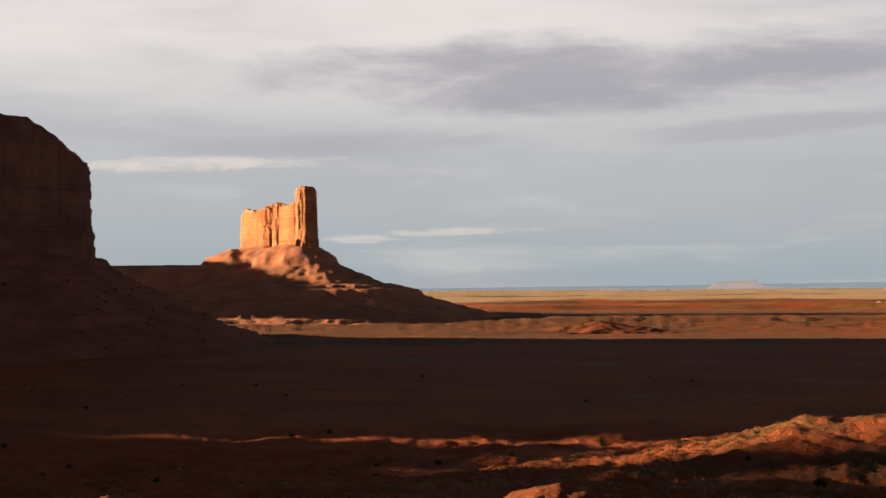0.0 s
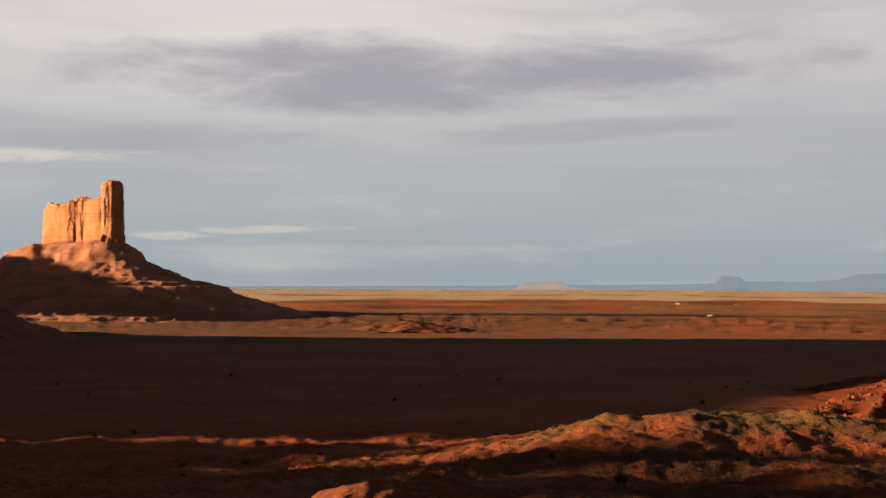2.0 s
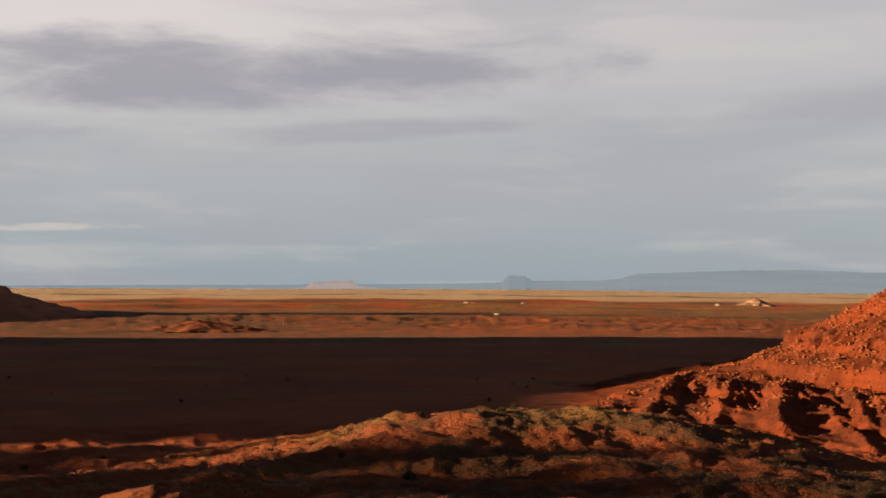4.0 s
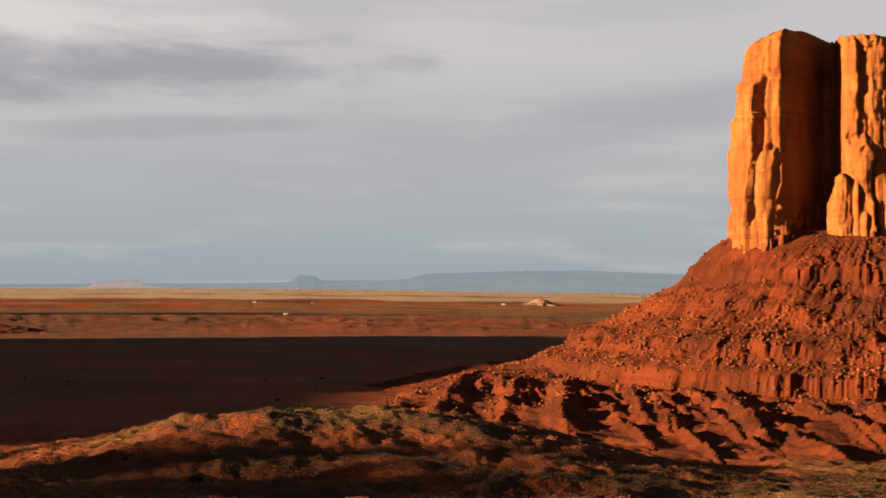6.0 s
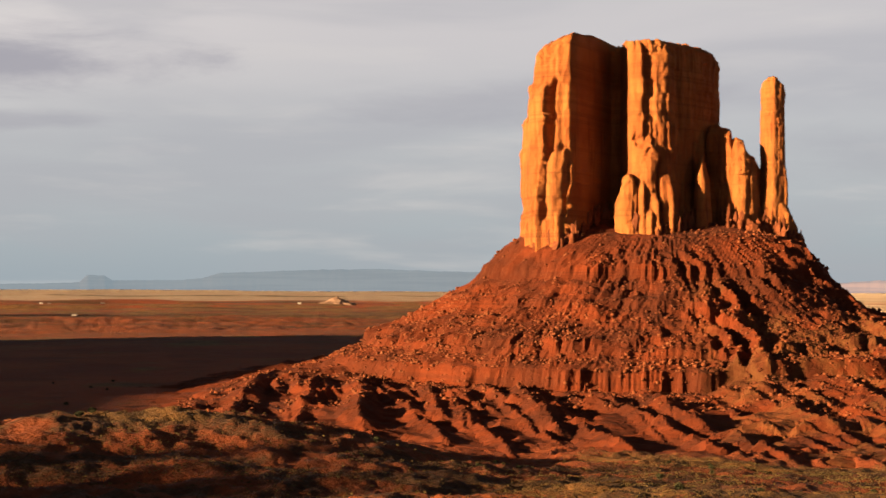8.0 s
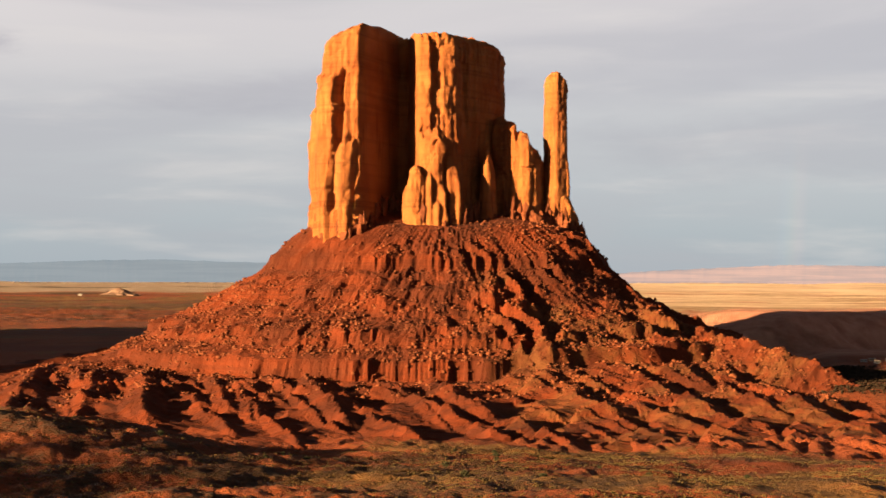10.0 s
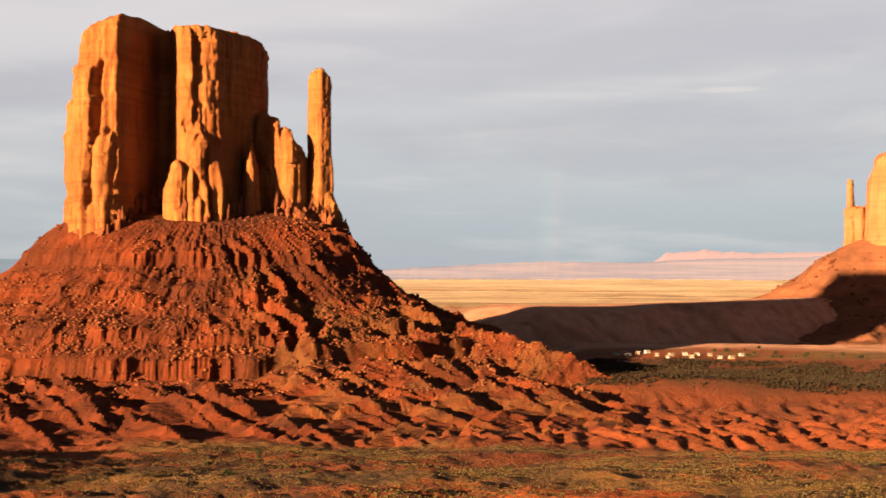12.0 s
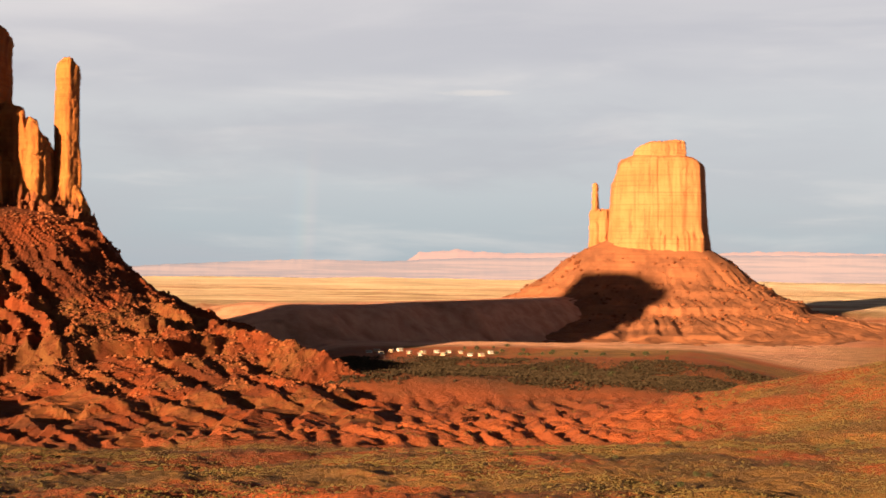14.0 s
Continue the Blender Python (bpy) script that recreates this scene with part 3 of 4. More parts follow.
ROCKS = [rock_mesh(i) for i in range(7)]
for rock in ROCKS:
    rock.materials.append(M_BOULDER)
ICO = bmesh.new()
bmesh.ops.create_icosphere(ICO, subdivisions=1, radius=0.5)
ICO_V = np.array([v.co[:] for v in ICO.verts])
ICO_F = np.array([[v.index for v in f.verts] for f in ICO.faces])
ICO.free()


def rubble(name, parent, places, sizes, seed, mat, label):
    """Very many small broken stones, in one mesh."""
    rng = np.random.default_rng(seed)
    n = len(places)
    V = ICO_V[None] * rng.uniform(0.6, 1.25, (n, len(ICO_V), 1)) * (sizes[:, None, None] * rng.uniform(0.6, 1.25, (n, 1, 3)) * np.array([1, 1, 0.8]))
    V = V + places[:, None, :]
    F = ICO_F[None] + (np.arange(n) * len(ICO_V))[:, None, None]
    co, f = V.reshape(-1, 3).astype(np.float32), F.reshape(-1, 3)
    me = bpy.data.meshes.new(name)
    me.vertices.add(len(co))
    me.vertices.foreach_set("co", co.ravel())
    me.loops.add(f.size)
    me.loops.foreach_set("vertex_index", f.ravel().astype(np.int32))
    me.polygons.add(len(f))
    me.polygons.foreach_set("loop_start", np.arange(0, f.size, 3, dtype=np.int32))
    me.polygons.foreach_set("loop_total", np.full(len(f), 3, dtype=np.int32))
    me.update(calc_edges=True)
    return tagged(part(name, me, mat, parent, label), kind="stuff")


def scatter(parent, height, box, count, big, lo, hi, seed, keep, mat=None):
    """Fallen rocks on a talus slope: the largest as parts, the rest as rubble."""
    rng = np.random.default_rng(seed)
    x = rng.uniform(box[0], box[1], count * 3)
    y = rng.uniform(box[2], box[3], count * 3)
    w = keep(x, y) * (0.35 + 0.9 * np.clip(fbm(x / 45, y / 45, 3, seed) + 0.3, 0, 1))
    ok = rng.random(count * 3) < w
    x, y = x[ok][:count], y[ok][:count]
    size = lo + (hi - lo) * rng.random(len(x)) ** 4.5
    z = height(x, y) + size * 0.12
    order = np.argsort(-size)
    for i in order[:big]:
        ob = new("boulder", ROCKS[i % len(ROCKS)])
        ob.parent = parent
        ob.matrix_basis = Matrix.LocRotScale((x[i], y[i], z[i]), Euler(rng.uniform(-0.5, 0.5, 2).tolist() + [rng.uniform(0, 6.28)]), rng.uniform(0.75, 1.2, 3) * size[i])
    rest = order[big:]
    rubble("rubble", parent, np.stack([x[rest], y[rest], z[rest]], 1), size[rest], seed + 1, M_BOULDER, "scattered broken red sandstone rubble")


# ---------------------------------------------------------------- the near mitten-shaped butte
wm = thing("sandstone_butte", 12.22, 1200, "tall sunlit red sandstone butte with a slender free-standing spire", "butte")
WM_PLAN = [(-96, -8), (-93.5, -34), (-85, -54), (-66, -64), (-51, -60), (-46, -12), (-40, 20), (-14, 20), (-9, -20), (-6, -45), (10, -53), (25, -49), (34, -32), (68, 14), (76, 40), (44, 62), (-20, 66), (-70, 50), (-92, 25)]


def wm_top(x, y):
    z = np.interp(x, [-106, -89.5, -85, -78, -62, -54, -46, -38, -33, -16, -10, -5, 12, 30, 48, 62, 72, 78], [246, 249, 274, 279, 285, 287, 286, 290, 289, 287, 286, 281, 281, 281, 282, 281, 279, 272])
    return z + 0 * y


# slabs of the sunlit faces: from x, to x, from height, to height (shares), how far they stand out
WM_SLABS = [(-120, -76, -0.1, 0.76, 6.0), (-76, -70, 0.42, 0.79, -7.0), (-79, -60, -0.1, 0.45, 3.5), (-58.5, -54.5, 0.06, 0.42, -3.5), (-53, -47, -0.1, 0.38, 3.0), (-68, -50, 0.78, 0.95, 2.0),
            (-8, 5, 0.5, 0.97, 3.5), (6.5, 15, 0.5, 0.93, -3.5), (26, 31.5, 0.42, 0.94, 3.0), (-3, 17, -0.1, 0.46, 3.5), (4, 13, 0.44, 0.58, 2.5), (19.5, 32, -0.1, 0.30, 3.0), (17, 19.5, 0.05, 0.4, -3.0)]


def wm_gouge(th, s, x):
    front = (np.sin(th) < 0) & (s < 2)
    lean = x + 1.8 * pn(s * 9, x * 0 + 2.5, 107) + 0.8 * pn(s * 25, x * 0 + 7.5, 108)
    high = s + 0.012 * pn(x / 4, s * 0, 109) * 3
    out = 0.0
    for x0, x1, s0, s1, jut in WM_SLABS:
        out = out + jut * smooth(lean, x0 - 0.9, x0 + 0.9) * (1 - smooth(lean, x1 - 0.9, x1 + 0.9)) * smooth(high, s0 - 0.012, s0 + 0.012) * (1 - smooth(high, s1 - 0.02, s1 + 0.02))
    return out * front - 5 * smooth(-x, 78, 96) * (1 - smooth(s, 0.12, 0.32))


tower("main_tower", WM_PLAN, 114, wm_top, 101, wm, label="broad sheer tower with a deep shaded alcove", gouge=wm_gouge, taper=0.03, foot=6.0, foot_h=0.2, crown=0.03, centre=(-14, 48), groove=1.2, block=1.1, flute=1.8)
tower("alcove_buttress", [(-19, -40), (-18, -52), (-11, -58), (0, -58), (5, -50), (3, -36), (-10, -32)], 114, lambda x, y: 167 - 0.12 * (x + 6) ** 2 + 0 * y, 140, wm, step=0.9, flute=0.7, block=0.8, foot=3, crown=0.12)
tower("face_fin", [(47, -22), (49, -36), (56, -38), (63, -24), (62, -2), (52, 0)], 114, lambda x, y: 184 - 0.3 * np.abs(x - 52) + 0 * y, 150, wm, step=0.9, flute=0.8, block=0.8, foot=3, crown=0.3, taper=0.4)
tower("shoulder_spur", [(58, 0), (76, -20), (90, -24), (101, -16), (109, 0), (107, 26), (86, 34), (60, 24)], 108, lambda x, y: np.interp(x, [60, 76, 79, 82, 90, 92, 96, 104, 110], [214, 206, 194, 200, 198, 190, 186, 182, 172]) + 0 * y, 160, wm, step=0.9, flute=1.6, block=1.2, foot=4, crown=0.08, taper=0.06)
tower("spire", [(105, -4), (108, -12), (116, -15), (125, -10), (127, 2), (123, 12), (114, 14), (106, 8)], 104, lambda x, y: 253 - 0.05 * (x - 114) ** 2 + 0 * y, 170, wm, step=0.8, flute=0.6, block=0.5, foot=3, foot_h=0.4, crown=0.015, taper=0.06, label="slender free-standing sandstone spire", smooth_r=1.0)
tower("spire_foot", [(118, -12), (128, -14), (138, -8), (142, 4), (134, 14), (120, 12)], 98, lambda x, y: np.interp(x, [116, 128, 136, 142], [150, 138, 124, 112]) + 0 * y, 180, wm, step=0.9, flute=1.2, block=1.2, foot=2, crown=0.1)


def foot_blocks():
    rng = np.random.default_rng(240)
    line = [(-96, -20), (-86, -58), (-64, -69), (-50, -62), (-32, -12), (-12, -12), (-6, -50), (12, -57), (34, -50), (48, -26), (66, 4), (78, -24), (96, -28), (110, -14), (120, -20), (134, -14), (142, 0)]
    for k in range(230):
        q = rng.uniform(0, len(line) - 1.001)
        i = int(q)
        (ax, ay), (bx, by) = line[i], line[i + 1]
        x, y = ax + (bx - ax) * (q - i) + rng.normal(0, 1.0), ay + (by - ay) * (q - i) - abs(rng.normal(0, 3.0))
        w, h = rng.uniform(2.6, 6.5), rng.uniform(5, 16) * (1.5 if rng.random() < 0.2 else 1)
        ob = new("fallen_column", ROCKS[k % len(ROCKS)])
        ob.parent = wm
        zb = float(wm_height(np.array([x]), np.array([y]))[0]) - 1.5
        ob.matrix_basis = Matrix.LocRotScale((x, y, zb + h * 0.35), Euler((rng.normal(0, 0.08), rng.normal(0, 0.08), rng.uniform(0, 6.28))), (w, w * rng.uniform(0.7, 1.2), h * 1.5))


WM_FOOT = (21, 0, 123, 103, 67, 70)
WM_PROF = ([-80, 0, 44, 48, 118, 150, 154, 178, 183, 230, 300, 420, 480, 620], [132, 115, 88, 81, 43, 30, 24, 15, 1, -1, -5, -12, -20, -40])


def wm_warp(x, y, d, s):
    # the ledges and the little cliff stand out and draw back in blocks
    near = np.exp(-((d - 181) / 9) ** 2) * (1 - smooth(x, 25, 75))
    up = np.exp(-((d - 46) / 14) ** 2) + np.exp(-((d - 152) / 10) ** 2)
    blocks = 11.0 * pn(s / 17, s * 0 + 0.5, 220) + 2.6 * cells(x * 0 + 0.5, s / 2.3 + 0.4 * pn(s / 30, s * 0, 224), 221) + 2.4 * (ridged(s / 3.4, s * 0 + 3.5, 2, 222) - 0.5)
    drawn = 34 * smooth(d, 4, 75) * (1 - smooth(d, 215, 300)) * smooth(s, -125, -40) * (1 - smooth(s, 110, 170))
    return near * blocks + up * 2.5 * cells(x * 0 + 0.5, s / 4, 223) + drawn + 18 * smooth(d, 8, 42) * (1 - smooth(d, 170, 240)) * smooth(-np.cos(s / 130.0), 0.45, 0.85)


def shale_cones(x, d, start, gap, high, seed, reach, skew=0.25):
    """Tent-shaped shale spurs along the foot of a step: how far they rise over the bench."""
    out = np.full(x.shape, -50.0)
    u = x / gap
    for n in (-1, 0, 1):
        c = np.floor(u) + n
        r1, r2, r3 = (lattice(c, c * 0 + q, seed) / 4294967296.0 for q in (1, 2, 3))
        dx = x - (c + 0.15 + 0.7 * r1) * gap
        dc = start + reach * (0.15 + 0.85 * r2)
        dx = dx - skew * (d - dc)
        past = np.maximum(d - dc, 0)
        rho = np.hypot(dx, 1.15 * past) * (1 + 0.16 * pn(np.arctan2(dx, past + 3) * 4, c * 3.1, seed + 5))
        out = np.maximum(out, high * (1.3 * r3 - 0.05) + 0.05 * np.clip(dc - d, 0, reach) - 0.42 * rho)
    return out


def wm_shape(x, y, z, d, ang):
    # lower shale apron: two benches, each with tent-shaped spurs that lean on the step behind
    apron = smooth(d, 185, 196) * (1 - smooth(d, 440, 480))
    dw = d + 16 * fbm(x / 80, y / 80, 3, 209)
    bench = np.interp(dw, [180, 250, 258, 318, 334, 420, 440, 480], [-1.0, -3.0, -5.0, -6.5, -10.5, -13, -17, -24])
    bench = bench + 0.5 * (smooth((dw / 13) % 1.0, 0.35, 0.6) - 0.5) + 0.5 * fbm(x / 12, y / 9, 3, 217)
    tilt = x / 47 + 0.012 * d + 0.5 * fbm(x / 70, y / 40, 3, 219)
    bench = bench + 4.2 * (np.minimum((tilt % 1.0) / 0.18, (1 - tilt % 1.0) / 0.82) - 0.5) * smooth(dw, 196, 215)
    rise = bench
    for start, gap, high, seed, reach, skew in ((187, 19, 4.6, 211, 10, 0.1), (212, 34, 2.8, 250, 60, 0.65), (262, 41, 3.0, 251, 55, 0.6), (326, 43, 5.6, 212, 40, 0.25), (392, 36, 2.6, 213, 40, 0.4)):
        rise = np.maximum(rise, bench + np.maximum(0, shale_cones(x + 7.0 * seed, dw, start, gap, high, seed, reach, skew)))
    rise = rise + 0.8 * (ridged(x / 6 + 0.5 * fbm(x / 20, y / 20, 2, 214), y / 40, 2, 218) - 0.5) * smooth(rise - bench, 0.5, 4)
    rise = bench + (rise - bench) * (1 - smooth(-x, 270, 340)) - 12 * smooth(-x, 300, 400)
    z2 = z + (rise - z) * apron
    # lit ribs and shaded gullies run down the slope
    q = ang * 6.2 + 0.9 * fbm(x / 75, y / 75, 4, 231, 0.6) + 0.002 * d
    n = np.floor(q)
    g = q - n
    high = np.clip(1.3 * lattice(n, n * 0, 232) / 4294967296.0 + 1.2 * fbm(x / 50, y / 50, 3, 235), 0, 1)
    crest = np.clip(np.minimum(g / 0.62, (1 - g) / 0.38), 0, 1)
    part_of = smooth(d, -4, 30) * (1 - smooth(d, 150, 215)) * (0.25 + 0.75 * smooth(ang, -1.75, -1.25))
    z2 = z2 + part_of * 13.0 * high * (crest - 0.45)
    z2 = z2 + smooth(d, -10, 12) * (1 - smooth(d, 165, 180)) * 2.2 * (ridged(ang * 26 + 0.6 * fbm(x / 25, y / 25, 2, 225), d / 90, 2, 226) - 0.5)
    for level, rise, seed in ((86, 5.5, 241), (60, 3.5, 242), (32, 6.0, 243)):
        t = z2 - level - 3 * fbm(x / 60, y / 60, 2, seed)
        z2 = z2 + rise * (smooth(t, -1.5, 1.5) - 0.5) * np.exp(-(t / 9) ** 2) * smooth(d, 10, 30) * (1 - smooth(d, 176, 182)) * smooth(fbm(ang * 5, ang * 0, 3, seed + 4), -0.25, 0.1) * (1 - 0.7 * smooth(x, 20, 80))
    # broken blocks lie in the slope
    rocky = smooth(d, -20, -6) * (1 - smooth(d, 172, 182)) * smooth(fbm(x / 32, y / 32, 3, 237), -0.22, 0.12)
    z2 = z2 + rocky * (0.9 + 0.9 * smooth(x, 20, 90)) * (0.8 * np.maximum(0, fbm(x / 6.5, y / 6.5, 2, 236)) + 0.7 * fbm(x / 3.6, y / 3.6, 2, 239))
    # rubble covers the little cliff on the sunward-right side
    cover = smooth(x, 40, 90) * smooth(d, 120, 185) * (1 - smooth(d, 230, 330))
    z2 = z2 + cover * np.clip(10 - 0.16 * np.abs(d - 185), 0, 9)
    # towards either side the apron runs out in a long even slope
    side = smooth(-x, 180, 262) + smooth(x, 40, 110)
    even = np.interp(d, [0, 150, 156, 195, 230, 262, 300, 400, 500], [118, 27, 20, 6, -2, -8, -13, -20, -34]) + 2.0 * fbm(x / 24, y / 24, 3, 215) + 5 * (ridged(ang * 9, d / 300, 3, 216) - 0.4)
    z2 = z2 + (np.maximum(z2, even) - z2) * np.clip(side, 0, 1) * smooth(d, 150, 175)
    z2 = z2 - 26 * smooth(x, 250, 400)
    # a spur runs out to the side of the wash
    tt = np.clip(((x - 190) * 114 - (y + 110) * 168) / (114 ** 2 + 168 ** 2), 0, 1.15)
    off = np.hypot(x - 190 - 114 * tt, y + 110 + 168 * tt)
    spur = np.interp(tt, [0, 0.72, 1, 1.15], [42, 17, -4, -18]) - 0.55 * off + 3 * fbm(x / 15, y / 15, 3, 219) + 3 * (ridged(off / 30, (x - y) / 14, 2, 228) - 0.5)
    z2 = np.maximum(z2, spur)
    return z2


wm_skirt, wm_height = skirt("talus", wm, WM_FOOT, WM_PROF, 200, (-470, 470, -530, 330), 1.75, 9.0, wm_shape, warp=wm_warp, gully=5.0, wob=5.0, rough=0.4, label="steep red talus slope with ledges and shale ribs")
co = np.empty(len(wm_skirt.data.vertices) * 3, dtype=np.float32)
wm_skirt.data.vertices.foreach_get("co", co)
co = co.reshape(-1, 3)
sage_grown = smooth(co[:, 0], 20, 80) * smooth(fbm(co[:, 0] / 50, co[:, 1] / 50, 3, 245), -0.25, 0.15) * smooth(-co[:, 1], 90, 140)
wm_skirt.data.attributes.new("sage", "FLOAT", "POINT").data.foreach_set("value", np.ascontiguousarray(sage_grown, dtype=np.float32))
foot_blocks()
scatter(wm, wm_height, (-330, 420, -330, 60), 30000, 300, 0.55, 4.2, 220, lambda x, y: np.clip(1.25 - np.abs(np.hypot((x - 22) * 0.85, y) - 212) / 70, 0.28 + 0.3 * smooth(x, 10, 70), 1))

# ---------------------------------------------------------------- the second mitten-shaped butte
em = thing("sandstone_butte", 42.06, 2250, "distant sunlit orange sandstone butte with a thin thumb spire", "butte")
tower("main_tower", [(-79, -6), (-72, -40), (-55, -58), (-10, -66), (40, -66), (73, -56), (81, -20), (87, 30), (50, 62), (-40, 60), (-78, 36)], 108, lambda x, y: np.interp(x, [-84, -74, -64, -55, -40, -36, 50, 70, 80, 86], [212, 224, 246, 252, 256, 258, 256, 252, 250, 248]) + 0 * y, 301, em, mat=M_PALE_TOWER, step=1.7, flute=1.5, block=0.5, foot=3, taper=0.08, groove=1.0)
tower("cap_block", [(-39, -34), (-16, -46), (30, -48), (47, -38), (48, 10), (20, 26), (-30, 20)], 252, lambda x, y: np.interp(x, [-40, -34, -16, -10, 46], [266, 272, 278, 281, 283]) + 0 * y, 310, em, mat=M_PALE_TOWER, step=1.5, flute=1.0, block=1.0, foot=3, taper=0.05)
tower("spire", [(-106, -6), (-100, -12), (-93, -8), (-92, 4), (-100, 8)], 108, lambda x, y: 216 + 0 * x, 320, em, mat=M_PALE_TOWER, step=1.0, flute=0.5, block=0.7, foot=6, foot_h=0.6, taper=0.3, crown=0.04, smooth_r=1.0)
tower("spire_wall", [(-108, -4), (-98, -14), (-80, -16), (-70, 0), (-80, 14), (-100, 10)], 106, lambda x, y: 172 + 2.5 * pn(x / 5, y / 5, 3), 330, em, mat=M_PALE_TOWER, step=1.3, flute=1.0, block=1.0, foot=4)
EM_PROF = ([-60, 0, 36, 74, 122, 150, 156, 190, 240, 300, 310, 420, 470, 560], [132, 108, 86, 54, 30, 20, 14, 4, -6, -14, -19, -27, -33, -60])


def em_shape(x, y, z, d, ang):
    apron = smooth(d, 240, 300) * (1 - smooth(d, 400, 470))
    z = z + apron * 8 * (ridged(x / 60, y / 90, 3, 341) - 0.4)
    for level, rise in ((40, 4), (14, 5), (-6, 4)):
        t = z - level
        z = z + rise * (smooth(t, -2, 2) - 0.5) * np.exp(-(t / 10) ** 2)
    z = z + (4.0 * (ridged(ang * 13, d / 260, 3, 343) - 0.5) + 3.4 * (ridged(ang * 34 + 0.4 * fbm(x / 40, y / 40, 2, 345), d / 400, 2, 346) - 0.5) + 0.8 * fbm(x / 15, y / 15, 3, 344)) * smooth(d, 5, 70) * (1 - smooth(d, 260, 320))
    return z


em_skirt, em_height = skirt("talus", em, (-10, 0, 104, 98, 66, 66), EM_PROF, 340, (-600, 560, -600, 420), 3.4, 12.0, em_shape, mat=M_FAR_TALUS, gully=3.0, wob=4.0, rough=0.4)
scatter(em, em_height, (-300, 320, -300, 40), 1500, 60, 1.6, 8.0, 350, lambda x, y: np.clip(1.0 - np.abs(np.hypot(x, y) - 190) / 150, 0.03, 1))

# ---------------------------------------------------------------- the castle-like butte
cb = thing("castle_butte", -36.95, 3000, "castle-shaped butte with a lit crenellated wall and tower", "butte")
tower("curtain_wall", [(-84, 96), (-78, 84), (-60, 66), (-40, 42), (-18, 12), (4, -18), (24, -46), (40, -66), (56, -58), (60, -30), (40, 10), (10, 56), (-30, 100), (-70, 116)], 140, lambda x, y: np.interp(x, [-84, -70, -62, -50, -46, -30, -24, 2, 6, 14, 20, 40, 60], [226, 240, 241, 228, 236, 236, 243, 247, 252, 244, 243, 246, 240]) + 3.0 * pn(x / 6, y / 6, 5), 401, cb, mat=M_CASTLE, step=1.5, flute=3.4, block=2.2, foot=6, taper=0.03, groove=9.0)
tower("corner_tower", [(38, -62), (44, -82), (60, -94), (78, -92), (88, -74), (86, -50), (66, -38), (46, -44)], 140, lambda x, y: 281 - 0.004 * (x - 62) ** 2 + 0 * y, 410, cb, mat=M_CASTLE, step=1.5, flute=1.6, block=1.2, foot=5, taper=0.08)
CB_PROF = ([-90, 0, 40, 46, 150, 235, 245, 300, 400, 520], [160, 150, 128, 114, 75, 60, 48, 32, 6, -20])


def cb_shape(x, y, z, d, ang):
    bench = smooth(-x, 105, 150) * (1 - smooth(np.abs(y - 60), 120, 260))
    z = np.maximum(z, bench * 114 + 1.5 * fbm(x / 40, y / 40, 3, 441) - 20 * (1 - bench))
    flank = np.interp(x, [-190, -175, -164, -158, -98, -60, -20, 20], [-40, 60, 112, 129, 151, 148, 60, -60]) - 0.35 * np.maximum(0, np.abs(y - 60) - 40)
    z = np.maximum(z, flank)
    z = z + 2.5 * fbm(x / 20, y / 20, 3, 442) * (1 - smooth(d, 30, 90))
    q = np.floor(z / 9.0) * 9.0 + 9.0 * smooth((z / 9.0) % 1.0, 0.4, 0.65)
    return z + (q - z) * 0.35 * smooth(d, 60, 150)


skirt("talus", cb, (0, 0, 128, 128, 42, 46), CB_PROF, 440, (-640, 560, -560, 420), 5.0, 14.0, cb_shape, mat=M_HAZED_TALUS, gully=6.0, turn=-radians(53.2))

# ---------------------------------------------------------------- the long mesa beside the view
MESA_TIP = (-1335.0, 1362.0)
mesa = new("mesa")
mesa.location = (-1550, 800, 0)
tagged(mesa, "long flat-topped red mesa standing in its own shade", "mesa")
MESA_PLAN = [(-1326, 1360), (-1346, 1295), (-1400, 1050), (-1440, 800), (-1470, 420), (-1500, 120), (-1560, -260), (-1760, -240), (-1800, 200), (-1850, 700), (-1800, 1150), (-1640, 1420), (-1480, 1420), (-1380, 1392)]


def mesa_top(x, y):
    wy, wx = y + 800, x - 1550
    lat = (wx * math.cos(radians(-44.46)) - wy * math.sin(radians(-44.46)))
    edge = np.interp(lat, [-130, -76, -72, -62, -59, -44, -40, -28, -24, -12, -2, 6], [297, 297, 289, 288, 280, 276, 268, 264, 258, 253, 244, 232])
    # the part out of view is as high as its shadow needs
    return np.where(wy > 1200, np.minimum(297, edge), 245 + 52 * smooth(wy, 618, 655))


# notches added along the sun's line let streaks of light through
def light_notched(x, y):
    wy = y + 800 - 0.384 * (x - 40)
    notch = sum(np.exp(-((wy - y0) / w) ** 2) for y0, w in ((-16, 5), (-42, 3.5), (-68, 5.5), (-100, 4), (-144, 6), (-182, 4)))
    return 316 - 130 * notch + 44 * fbm(wy / 20, wy * 0, 3, 506, 0.6) - 106 * smooth(wy, -8, 10) - 15 * smooth(wy, 60, 200) + 92 * fbm(wy / 13, wy * 0, 3, 508, 0.55) * smooth(wy, 0, 20)


# saddle height chosen for where the valley's shadow ends
def saddle_top(x, y):
    wy = y + 800 - 0.384 * (x - 40)
    return light_notched(x, y) + (250 - light_notched(x, y)) * smooth(wy, 285, 345)


def local(pts):
    return [(px + 1550, py - 800) for px, py in pts]


